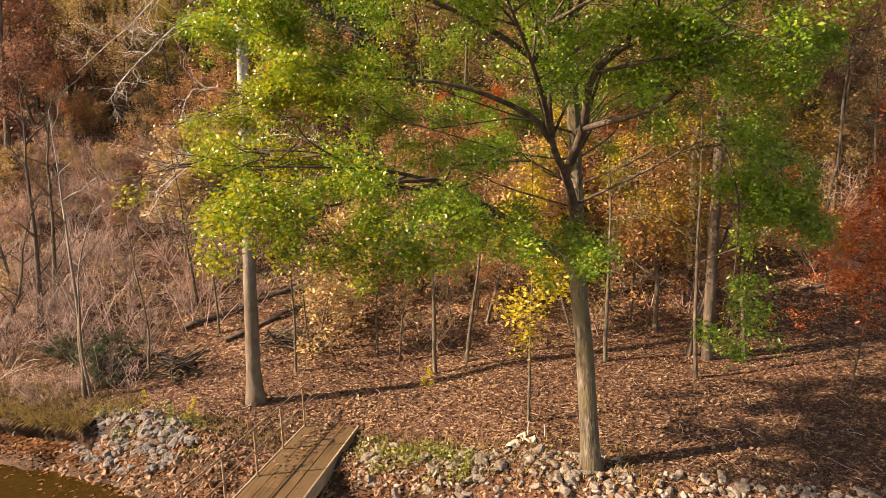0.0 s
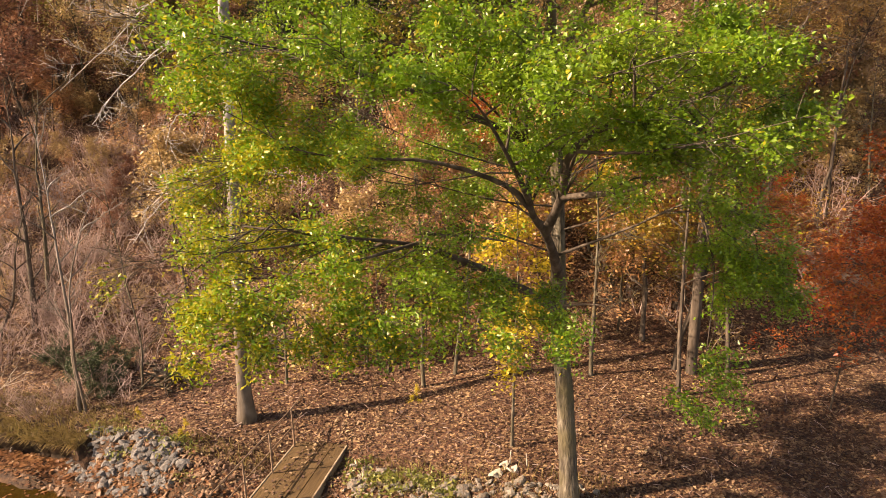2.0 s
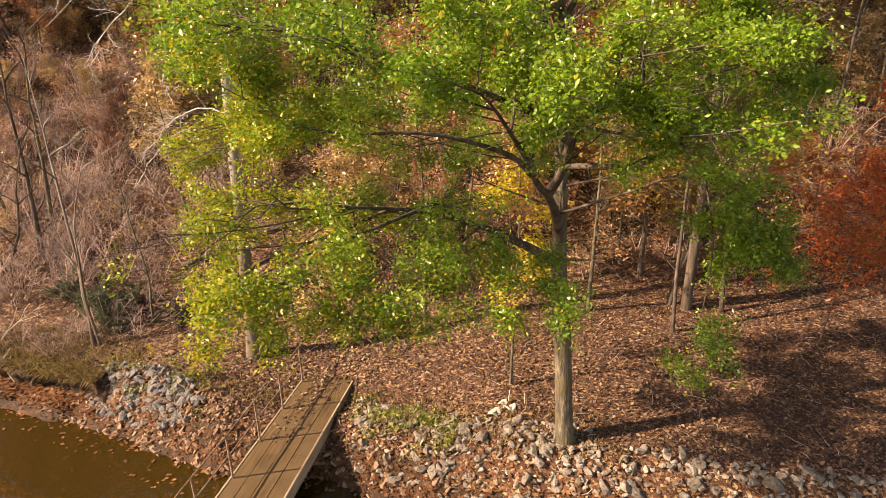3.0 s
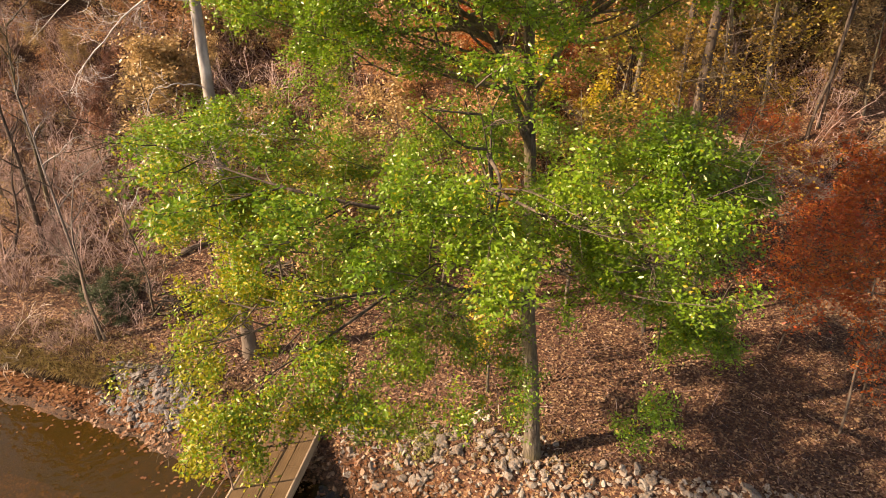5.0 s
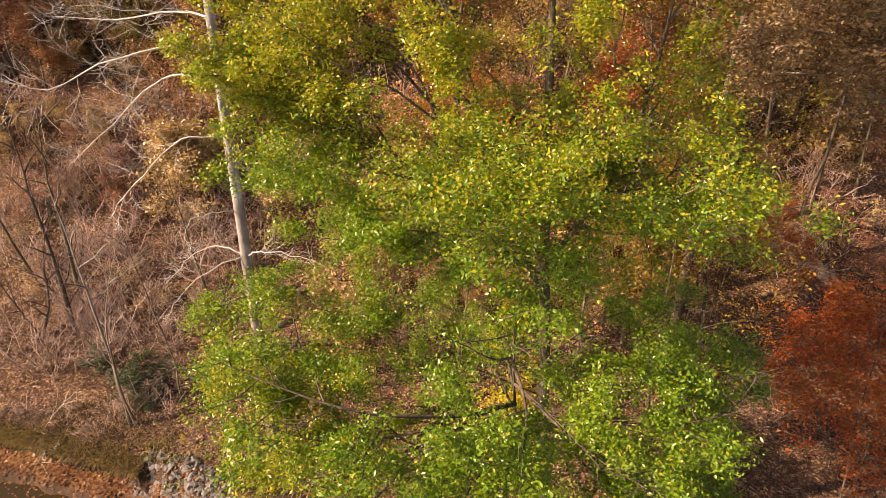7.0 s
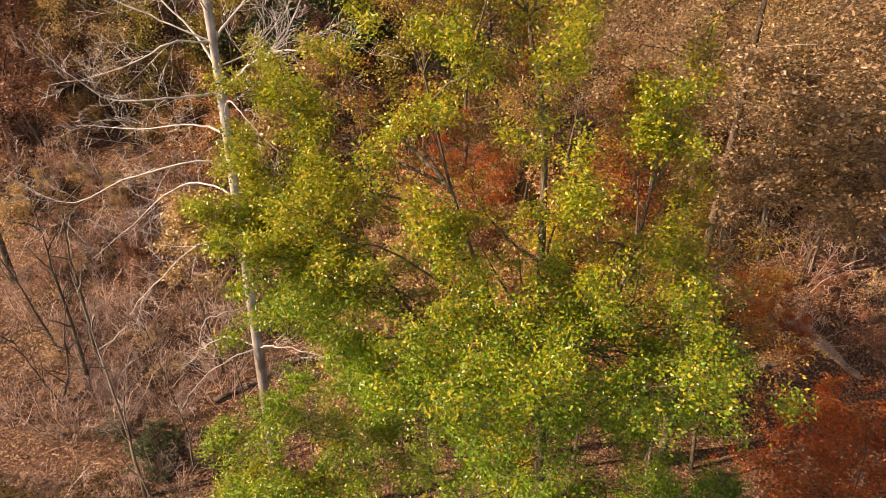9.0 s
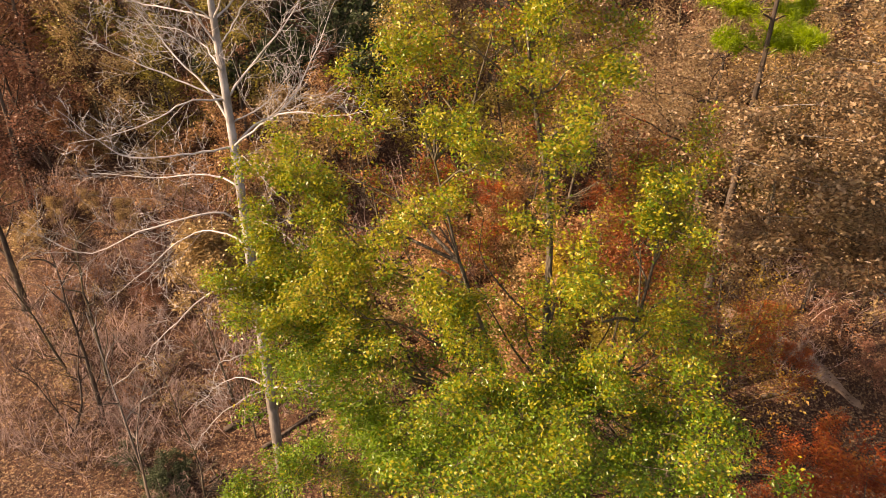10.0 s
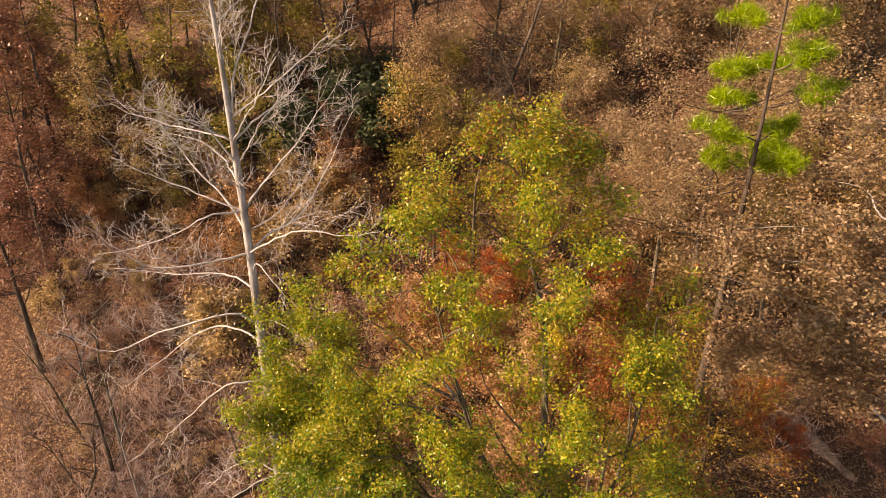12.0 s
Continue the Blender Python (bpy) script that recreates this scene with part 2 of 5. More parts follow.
# ---- mesh helpers ----
def mesh_of(name, verts, faces, mat, smooth=True):
    me = bpy.data.meshes.new(name)
    me.from_pydata([tuple(v) for v in verts] if not isinstance(verts, np.ndarray) else verts.tolist(), [], faces if isinstance(faces, list) else faces.tolist())
    me.materials.append(mat)
    me.polygons.foreach_set("use_smooth", [smooth] * len(me.polygons))
    me.update()
    return me


def part(name, me, parent, label="", kind=""):
    ob = new(name, me)
    ob.parent = parent
    return tagged(ob, label, "", "", kind)


class Geo:
    """Vertices and faces gathered from many pieces."""

    def __init__(self):
        self.v, self.f, self.n = [], [], 0

    def add(self, v, f):
        v, f = np.asarray(v, float), np.asarray(f, int)
        self.v.append(v)
        self.f += (f + self.n).tolist()
        self.n += len(v)

    def mesh(self, name, mat, smooth=True):
        return mesh_of(name, np.concatenate(self.v) if self.v else np.zeros((0, 3)), self.f, mat, smooth)


def tube(geo, pts, radii, sides=7, rough=0.0, rng=None, ridge=0.0):
    pts = np.asarray(pts, float)
    k = len(pts)
    tang = np.gradient(pts, axis=0)
    tang /= np.linalg.norm(tang, axis=1)[:, None] + 1e-9
    ref = np.array([0.3, 1, 0.1]) if abs(tang[0][2]) > 0.5 else np.array([0, 0, 1.0])
    u = np.cross(tang, ref)
    u /= np.linalg.norm(u, axis=1)[:, None] + 1e-9
    w = np.cross(tang, u)
    a = np.arange(sides) * 2 * math.pi / sides
    r = np.asarray(radii, float)[:, None] * np.ones((1, sides))
    if rough and rng is not None:
        flute = rng.standard_normal((k, sides))
        for q in range(1, k):
            flute[q] = 0.8 * flute[q - 1] + 0.6 * flute[q]
        r = r * (1 + rough * rng.standard_normal((k, sides)) + ridge * flute)
    v = pts[:, None] + r[..., None] * (np.cos(a)[None, :, None] * u[:, None] + np.sin(a)[None, :, None] * w[:, None])
    i, j = np.meshgrid(np.arange(k - 1), np.arange(sides), indexing="ij")
    j2 = (j + 1) % sides
    f = np.stack([i * sides + j, i * sides + j2, (i + 1) * sides + j2, (i + 1) * sides + j], -1).reshape(-1, 4)
    geo.add(v.reshape(-1, 3), f)


def spline(pts, n=12):
    """A smooth line through a few points (Catmull-Rom)."""
    p = np.asarray(pts, float)
    p = np.vstack([2 * p[0] - p[1], p, 2 * p[-1] - p[-2]])
    out = []
    seg = len(p) - 3
    for s in np.linspace(0, seg - 1e-6, n):
        i, t = int(s), s - int(s)
        a, b, c, d = p[i:i + 4]
        out.append(0.5 * (2 * b + (c - a) * t + (2 * a - 5 * b + 4 * c - d) * t * t + (3 * b - a - 3 * c + d) * t ** 3))
    return np.array(out)


def unit(v):
    return v / (np.linalg.norm(v, axis=-1, keepdims=True) + 1e-9)


def leaves(geo, at, size, rng, flat=0.45, droop=0.3, width=0.5, spread=0.35):
    """Folded leaves, each an island of two halves, at the points given."""
    at = np.asarray(at, float)
    k = len(at)
    if not k:
        return
    along = rng.standard_normal((k, 3))
    along[:, 2] -= droop
    along = unit(along)
    up = rng.standard_normal((k, 3)) * (1 - flat)
    up[:, 2] += flat * 1.6
    side = unit(np.cross(along, up))
    up = np.cross(side, along)
    s = (size * (1 + spread * rng.standard_normal(k)).clip(0.45, 1.8))[:, None]
    w = s * width * 0.5
    fold = 0.25
    v = np.stack([at, at + along * s * 0.33 + side * w + up * w * fold, at + along * s * 0.72 + side * w * 0.85 + up * w * fold, at + along * s,
                  at + along * s * 0.72 - side * w * 0.85 + up * w * fold, at + along * s * 0.33 - side * w + up * w * fold], 1)
    base = np.arange(k)[:, None] * 6
    f = np.concatenate([base + [0, 1, 2, 3], base + [0, 3, 4, 5]], 1).reshape(-1, 4)
    geo.add(v.reshape(-1, 3), f)


def wander(start, direction, length, rng, n=6, bend=0.22, rise=0.0):
    """A crooked line from start."""
    d = unit(np.asarray(direction, float))
    pts, p = [np.asarray(start, float)], np.asarray(start, float)
    for _ in range(n - 1):
        d = unit(d + bend * rng.standard_normal(3) + np.array([0, 0, rise]))
        p = p + d * length / (n - 1)
        pts.append(p)
    return np.array(pts)


def sprout(line, radius, rng, wood, depth, ratio=0.45, count=6, start=0.25, spread=0.9, rise=0.1, anchors=None, min_len=0.25, sides=4, taper=0.75, thin=0.003, tips=True, flat=1.0):
    """Side shoots along a line, shoots on those in turn; the outermost gather leaf anchors."""
    total = np.sum(np.linalg.norm(np.diff(line, axis=0), axis=1))
    for k in range(count):
        s = start + (1 - start) * (k + rng.random()) / count
        x = s * (len(line) - 1)
        i = min(int(x), len(line) - 2)
        p = line[i] + (line[i + 1] - line[i]) * (x - i)
        t = unit(line[i + 1] - line[i])
        r = rng.standard_normal(3) * np.array([1, 1, flat])
        r = unit((r - t * (r @ t)) * np.array([1, 1, flat]))
        ln = max(min_len, total * ratio * (1.15 - 0.7 * s) * (0.7 + 0.6 * rng.random()))
        shoot = wander(p, t * (1 - 0.45 * spread) + r * spread, ln, rng, 5, 0.2, rise)
        r0 = max(thin * 1.3, radius * (1 - taper * s) * 0.5)
        if wood is not None and (tips or depth > 1):
            few = shoot if depth > 1 else shoot[[0, 2, 4]]
            tube(wood, few, np.linspace(r0, max(thin, r0 * 0.35), len(few)), sides if r0 > 0.012 else 3)
        if depth > 1:
            sprout(shoot, r0, rng, wood, depth - 1, 0.5, max(3, count - 1), 0.2, spread, rise, anchors, min_len, 3, taper, thin, tips, flat)
        elif anchors is not None:
            q = rng.random((7, 1))
            j = (q * 3.999).astype(int)[:, 0]
            anchors.append(shoot[j] + (shoot[j + 1] - shoot[j]) * rng.random((7, 1)))


# ---- ground, lake and hill ----
SHORE_X = [-70, -16, -12.9, -10.6, -9.2, -7.8, -6.2, -4.2, -2.9, -1.8, -0.7, 3, 8, 20, 70]
SHORE_Y = [8.5, 3.3, 2.62, 2.0, 1.45, 0.85, 0.2, 0.2, -0.55, -0.95, -1.18, -1.8, -2.6, -4, -8]
WATER_Z = -1.1


def smooth(a, b, x):
    t = np.clip((x - a) / (b - a), 0, 1)
    return t * t * (3 - 2 * t)


def waves(x, y):
    return (0.5 * np.sin(0.31 * x + 1.3 + 0.6 * np.sin(0.17 * y)) * np.sin(0.27 * y + 0.4) + 0.22 * np.sin(0.83 * x - 0.5 * y) * np.sin(0.71 * y + 2.0)
            + 0.07 * np.sin(2.3 * x + 1.1 * y) * np.sin(1.9 * y - 0.6 * x))


def ground_z(x, y):
    x, y = np.asarray(x, float), np.asarray(y, float)
    d = y - np.interp(x, SHORE_X, SHORE_Y) + 0.10 * np.sin(2.9 * x) * np.sin(1.3 * x + 0.5) + 0.05 * np.sin(7.3 * x + 1.0)
    z = np.where(d < 0, WATER_Z + np.maximum(0.55 * d, -3.0), WATER_Z + 0.10 * smooth(-0.1, 0.3, d) + 0.90 * smooth(np.interp(x, [-10.6, -9.4], [0.9, 0.0]), np.interp(x, [-10.6, -9.4], [1.25, 1.25]), d))
    z = z + 0.02 * np.clip(d - 1.5, 0, 6) - (0.26 * smooth(-0.6, -3.5, x) + 0.22 * smooth(-7, -12, x)) * smooth(0.4, 1.5, d) * (1 - smooth(5, 11, y))
    z = z + 0.08 * np.exp(-((x + 8.75) ** 2) / 1.3 - ((d - 0.95) ** 2) / 0.25)
    z = z - 0.4 * np.exp(-((x + 5.05) ** 2) / 1.6 - ((y - 1.9) ** 2) / 1.4)
    h = y - HILL_Y
    z = z + HILL_SLOPE * 0.5 * (h + np.sqrt(h * h + 3.0))
    z = np.where(z > 44, 44 + (z - 44) * 0.1, z)
    return z + waves(x, y) * (0.06 + 0.9 * smooth(HILL_Y, HILL_Y + 14, y)) * smooth(0.3, 2.0, d)


HILL_Y, HILL_SLOPE = 7.0, 0.64


def axis(lo, hi, step, far, grow=1.25):
    out = list(np.arange(lo, hi + 1e-6, step))
    s, a = step, lo
    while a > -far:
        s *= grow
        a -= s
        out.insert(0, a)
    s, b = step, hi
    while b < far:
        s *= grow
        b += s
        out.append(b)
    return np.array(out)


gx, gy = axis(-24, 20, 0.3, 400), axis(-4, 34, 0.3, 400)
GX, GY = np.meshgrid(gx, gy)
GZ = ground_z(GX, GY)
nx, ny = len(gx), len(gy)
i, j = np.meshgrid(np.arange(ny - 1), np.arange(nx - 1), indexing="ij")
quads = np.stack([i * nx + j, i * nx + j + 1, (i + 1) * nx + j + 1, (i + 1) * nx + j], -1).reshape(-1, 4)
ground = new("ground", mesh_of("ground", np.stack([GX, GY, GZ], -1).reshape(-1, 3), quads, M_GROUND))
tagged(ground, "brown hillside soil under dry leaf litter", "ground", kind="structure")
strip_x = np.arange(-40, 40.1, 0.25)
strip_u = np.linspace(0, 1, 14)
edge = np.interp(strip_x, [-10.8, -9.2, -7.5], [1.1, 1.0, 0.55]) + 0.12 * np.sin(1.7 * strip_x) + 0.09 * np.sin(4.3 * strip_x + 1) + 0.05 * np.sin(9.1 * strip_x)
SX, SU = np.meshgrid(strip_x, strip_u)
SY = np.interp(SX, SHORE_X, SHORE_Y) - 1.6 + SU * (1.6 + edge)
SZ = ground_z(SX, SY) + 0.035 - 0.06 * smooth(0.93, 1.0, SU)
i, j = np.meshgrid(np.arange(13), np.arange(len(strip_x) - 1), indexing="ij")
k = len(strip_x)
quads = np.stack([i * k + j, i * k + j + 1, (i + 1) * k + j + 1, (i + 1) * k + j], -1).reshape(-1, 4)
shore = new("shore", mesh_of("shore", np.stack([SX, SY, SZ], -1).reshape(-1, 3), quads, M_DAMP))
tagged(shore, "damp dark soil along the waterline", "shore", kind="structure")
lake = new("water", mesh_of("water", [(-400, -400, WATER_Z), (400, -400, WATER_Z), (400, 12, WATER_Z), (-400, 12, WATER_Z)], [[0, 1, 2, 3]], M_WATER))
tagged(lake, "shallow murky brown lake water at the shore", "water", kind="structure")
lake.visible_shadow = False


def thing(name, x, y, label, category, group="", z=None):
    ob = new(name)
    ob.empty_display_size = 0.2
    ob.location = (x, y, float(ground_z(x, y)) if z is None else z)
    return tagged(ob, label, category, group)


def flakes(geo, at, size, rng, flat=0.5, width=0.55, droop=0.2, spread=0.35):
    """Cheap folded leaves of four corners, each an island."""
    at = np.asarray(at, float)
    k = len(at)
    if not k:
        return
    along = rng.standard_normal((k, 3))
    along[:, 2] = along[:, 2] * (1 - flat) - droop
    along = unit(along)
    up = rng.standard_normal((k, 3)) * (1 - flat)
    up[:, 2] += flat * 1.6
    side = unit(np.cross(along, up))
    up = np.cross(side, along)
    s = (size * (1 + spread * rng.standard_normal(k)).clip(0.45, 1.8))[:, None]
    w = s * width * 0.5
    v = np.stack([at, at + along * s * 0.5 + side * w + up * w * 0.3, at + along * s, at + along * s * 0.5 - side * w + up * w * 0.3], 1)
    base = np.arange(k)[:, None] * 4
    geo.add(v.reshape(-1, 3), np.concatenate([base + [0, 1, 2], base + [0, 2, 3]], 1).reshape(-1, 3))


# ---- the large oak by the shore ----
def main_oak():
    rng = np.random.default_rng(11)
    tree = thing("oak_tree", 0, 0, "large oak with green and yellowing leaves on the bank", "tree")
    base = np.array(tree.location)
    off = lambda pts: np.asarray(pts, float) - base
    trunk_line = spline(off([(0.03, 0.0, -0.6), (0.0, 0.0, 0.1), (-0.12, 0.06, 1.8), (-0.28, 0.1, 3.4), (-0.34, 0.15, 5.2), (-0.5, 0.15, 7.4), (-0.62, 0.1, 9.6),
                             (-0.72, 0.1, 11.9), (-1.05, 0.25, 13.6), (-1.3, 0.3, 15.4)]), 44)
    high = trunk_line[:, 2] + base[2]
    r = np.interp(high, [-0.6, 0.0, 0.5, 3.4, 5.0, 8, 12, 15.4], [0.24, 0.185, 0.155, 0.135, 0.105, 0.075, 0.045, 0.01])
    g = Geo()
    tube(g, trunk_line, r, 40, 0.012, rng, 0.035)
    part("trunk", g.mesh("oak_trunk", M_BARK), tree, "grey-brown furrowed trunk, darker above the fork")
    anchors, twigs = [], Geo()

    def bough(line, r0, sub=2.3, start=0.3, ratio=0.30, bark=M_BARK_DARK, flat=0.25):
        g = Geo()
        tube(g, line, np.maximum(0.005, r0 * np.linspace(1, 0.03, len(line)) ** 1.35), 8, 0.04, rng)
        part("limb", g.mesh("oak_limb", bark), tree)
        ln = np.sum(np.linalg.norm(np.diff(line, axis=0), axis=1))
        if sub:
            sprout(line, r0, rng, twigs, 2, ratio, max(5, int(ln * sub)), start, 0.9, -0.01, anchors, 0.3, flat=flat)

    def reach(z0, end, r0=None, sag=0.0, sub=2.2, start=0.35, bark=M_BARK_DARK):
        """A limb from the trunk at height z0 to a point."""
        i = int(np.argmin(abs(high - z0)))
        p, e = trunk_line[i], off([end])[0]
        ln = np.linalg.norm(e - p)
        mid = [p + (e - p) * q + np.array([0, 0, math.sin(math.pi * q) * sag]) + rng.standard_normal(3) * 0.05 * ln for q in (0.25, 0.5, 0.75)]
        bough(spline([p, *mid, e], 12), r0 or 0.012 + 0.007 * ln, sub, start, 0.30, bark)

    bough(spline(off([(-0.28, 0.1, 3.4), (-0.75, -0.15, 3.75), (-1.19, -0.4, 4.02), (-1.66, -0.9, 4.36), (-2.5, -1.7, 4.8), (-3.3, -2.3, 5.0), (-4.1, -2.9, 5.2), (-5.0, -3.5, 5.1)]), 18), 0.095, 2.2)
    bough(spline(off([(-0.3, 0.1, 4.0), (-0.5, -0.6, 4.5), (-0.71, -1.2, 4.92), (-1.0, -1.9, 5.35), (-1.1, -2.25, 6.2), (-1.2, -2.6, 7.2), (-1.4, -2.9, 8.2)]), 18), 0.10, 1.6, 0.6)
    bough(spline(off([(-0.71, -1.2, 4.92), (-0.6, -1.9, 5.48), (-0.61, -2.6, 6.1), (-0.06, -2.9, 6.48), (0.62, -3.2, 6.68), (1.1, -3.4, 7.0), (1.6, -3.5, 7.3)]), 18), 0.075, 2.4, 0.4)
    bough(spline(off([(-1.0, -1.9, 5.35), (-1.38, -2.2, 5.68), (-2.29, -2.6, 5.98), (-3.57, -3.0, 6.07), (-4.6, -3.2, 6.6)]), 14), 0.055, 2.2, 0.62)
    bough(spline(off([(-1.1, -2.25, 6.2), (-2.0, -3.0, 6.6), (-3.2, -3.4, 7.0), (-4.4, -3.2, 7.3), (-5.5, -2.8, 7.5)]), 14), 0.045, 2.4, 0.4)
    bough(spline(off([(-1.0, -1.9, 5.4), (-1.3, -3.0, 5.9), (-1.7, -4.0, 6.5), (-2.0, -4.9, 6.7)]), 12), 0.05)
    bough(spline(off([(-0.6, -2.0, 5.5), (0.1, -2.9, 5.7), (0.4, -3.6, 6.2), (0.6, -4.2, 6.7)]), 12), 0.045)
    bough(spline(off([(-0.45, -0.5, 4.45), (0.5, -1.2, 5.0), (1.2, -1.8, 5.45), (1.75, -2.1, 5.2), (1.95, -2.2, 4.3)]), 12), 0.026, 3.4)
    bough(spline(off([(0.9, -1.55, 5.25), (1.5, -1.7, 5.3), (2.1, -1.9, 5.1), (2.4, -2.0, 4.5)]), 10), 0.016, 3.4)
    bough(spline(off([(1.2, -1.8, 5.45), (1.35, -2.1, 4.6), (1.3, -2.2, 3.6), (1.25, -2.2, 2.75)]), 10), 0.02, 2.0, 0.6)
    bough(spline(off([(-2.5, -1.8, 4.85), (-3.2, -2.9, 4.8), (-4.0, -3.9, 4.7), (-4.6, -4.4, 4.4)]), 12), 0.03, 2.6)
    bough(spline(off([(-3.3, -2.3, 5.0), (-4.2, -3.2, 5.0), (-5.0, -3.7, 5.0), (-5.7, -3.95, 4.85)]), 12), 0.018, 1.3)
    bough(spline(off([(-2.9, -2.0, 4.9), (-3.9, -2.2, 4.5), (-4.8, -2.6, 4.5), (-5.5, -3.0, 4.3)]), 12), 0.025, 2.2)
    bough(spline(off([(-1.15, -2.4, 6.7), (-0.7, -3.3, 6.8), (-0.3, -4.0, 6.9), (0.1, -4.5, 7.0)]), 12), 0.03, 3.0)
    bough(spline(off([(-1.2, -2.6, 7.2), (-1.1, -3.5, 7.2), (-1.2, -4.3, 7.0), (-1.3, -4.9, 6.7)]), 12), 0.03, 3.0)
    bough(spline(off([(-0.61, -2.6, 6.1), (-0.2, -3.4, 6.1), (0.3, -4.1, 6.2), (0.9, -4.6, 6.4)]), 12), 0.025, 3.0)
    bough(spline(off([(-0.06, -2.9, 6.48), (0.5, -2.9, 7.0), (1.0, -2.9, 7.5), (1.5, -2.8, 7.9)]), 12), 0.025, 2.6)
    bough(spline(off([(-1.66, -0.9, 4.36), (-2.3, -1.9, 4.1), (-2.8, -2.9, 4.2), (-3.1, -3.6, 4.05)]), 12), 0.022, 2.6)
    for start_at, mid, end in (((-1.66, -0.9, 4.36), (-1.8, -2.4, 4.5), (-1.8, -3.6, 4.2)), ((-2.5, -1.7, 4.8), (-2.8, -3.2, 4.7), (-2.7, -4.0, 4.25)),
                               ((-4.1, -2.9, 5.2), (-4.6, -3.8, 4.9), (-4.9, -4.3, 4.4)), ((-0.75, -0.15, 3.75), (-1.1, -1.8, 4.0), (-1.0, -3.2, 3.95)),
                               ((-3.3, -2.3, 5.0), (-3.8, -3.7, 4.8), (-3.9, -4.5, 4.35))):
        bough(spline(off([start_at, mid, end]), 10) + rng.standard_normal((10, 3)) * 0.035, 0.011, 2.6)
    for start_at, mid, end in (((-1.1, -2.25, 6.2), (-1.9, -3.4, 6.8), (-2.6, -4.3, 6.9)), ((-1.1, -2.25, 6.2), (-1.6, -3.4, 7.0), (-2.2, -4.0, 7.3)),
                               ((-1.15, -2.4, 6.7), (-0.8, -3.5, 7.1), (-0.4, -4.4, 7.2)), ((-0.06, -2.9, 6.48), (0.5, -3.4, 7.0), (0.9, -4.0, 7.2))):
        bough(spline(off([start_at, mid, end]), 10), 0.02, 2.5)
    bough(spline(off([(-0.3, 0.05, 3.5), (0.1, -0.2, 3.6), (0.4, -0.45, 3.62), (0.7, -0.6, 3.35)]), 10), 0.03, 0)
    for z0, end in ((5.0, (-5.6, -1.2, 5.4)), (5.6, (-5.3, -2.6, 5.6)), (4.9, (2.5, -1.9, 6.6)), (5.2, (2.0, -2.6, 6.3)), (5.4, (-6.0, -1.6, 6.9)), (5.3, (1.75, -0.5, 6.9)), (5.5, (2.2, -1.8, 6.8)), (5.6, (1.3, -3.6, 7.4))):
        reach(z0, end, 0.018, 0.25, 2.2, 0.5)
    for z0, end in ((4.6, (-2.2, 1.6, 6.1)), (5.2, (0.4, 1.4, 6.3)), (5.2, (1.7, 1.2, 6.2)), (5.2, (0.2, 2.3, 6.2)), (5.0, (-1.2, 2.4, 6.2)), (4.5, (-3.6, 1.0, 6.0)), (4.9, (-3.2, 0.2, 6.1))):
        reach(z0, end, 0.018, 0.2, 2.6, 0.4)
    # sprays before the trunk
    for pts in ([(-0.6, -1.9, 5.48), (-0.5, -2.6, 6.2), (-0.4, -3.2, 6.45), (-0.2, -3.8, 6.4)], [(-1.0, -1.9, 5.4), (-0.7, -2.3, 6.1), (-0.2, -2.4, 6.5), (0.5, -2.3, 6.6)],
                [(-0.34, 0.15, 5.2), (-0.3, -0.8, 5.9), (-0.2, -1.5, 6.3), (0.3, -2.0, 6.4)], [(-0.9, -1.7, 5.2), (-1.2, -2.2, 5.8), (-1.3, -2.8, 6.0), (-1.2, -3.4, 5.9)]):
        bough(spline(off(pts), 12), 0.022, 3.2, 0.4)
    # two leaders beside the trunk above the second fork
    stems = [trunk_line]
    for pts, r0 in (([(-0.42, 0.12, 6.4), (-0.85, -0.3, 7.6), (-1.3, -0.5, 9.0), (-2.0, -0.7, 11.0), (-2.5, -0.7, 13.2)], 0.062),
                    ([(-0.5, 0.15, 7.2), (-0.1, -0.3, 8.1), (0.45, -0.6, 9.3), (0.75, -0.6, 11.0), (0.85, -0.5, 12.8)], 0.055)):
        line = spline(off(pts), 24)
        line[2:] += np.cumsum(rng.standard_normal((22, 3)) * 0.012, axis=0)
        g = Geo()
        tube(g, line, np.linspace(r0, 0.012, 24), 10, 0.03, rng, 0.03)
        part("leader", g.mesh("oak_leader", M_BARK), tree)
        stems.append(line)
    # the middle tier, on the lake side of the leaders
    for stem, j, end in ((1, 8, (-1.0, -2.8, 9.7)), (2, 7, (0.3, -2.6, 9.5)), (2, 7, (1.5, -2.4, 9.6)), (2, 7, (1.8, -3.1, 9.7)), (2, 6, (1.6, -2.9, 9.0)), (2, 10, (-0.2, -1.8, 10.1)), (2, 7, (1.3, -1.5, 9.2)),  (1, 7, (-2.2, -2.4, 9.6)),
                         (1, 6, (-3.2, -2.2, 9.0)), (1, 5, (-3.9, -1.8, 8.6)), (1, 5, (-2.6, -1.5, 8.7)), (2, 9, (2.2, -1.0, 9.6)), (1, 9, (-1.8, -1.8, 10.4)),
                         (0, 25, (-1.0, -3.2, 9.8)), (1, 7, (-1.5, -3.7, 9.7)), (1, 8, (-2.3, -3.8, 10.0)), (0, 26, (-0.5, -3.3, 10.4)), (2, 8, (0.5, -3.4, 10.0)), (2, 8, (1.3, -3.2, 9.7)), (0, 23, (-0.9, -3.0, 8.9)),
                         (1, 10, (-5.7, -1.1, 10.9)), (1, 10, (-5.1, -0.9, 10.6)), (1, 8, (-4.8, -1.5, 9.7)), (1, 7, (-3.9, -1.7, 9.3))):
        p, e = stems[stem][j], off([end])[0]
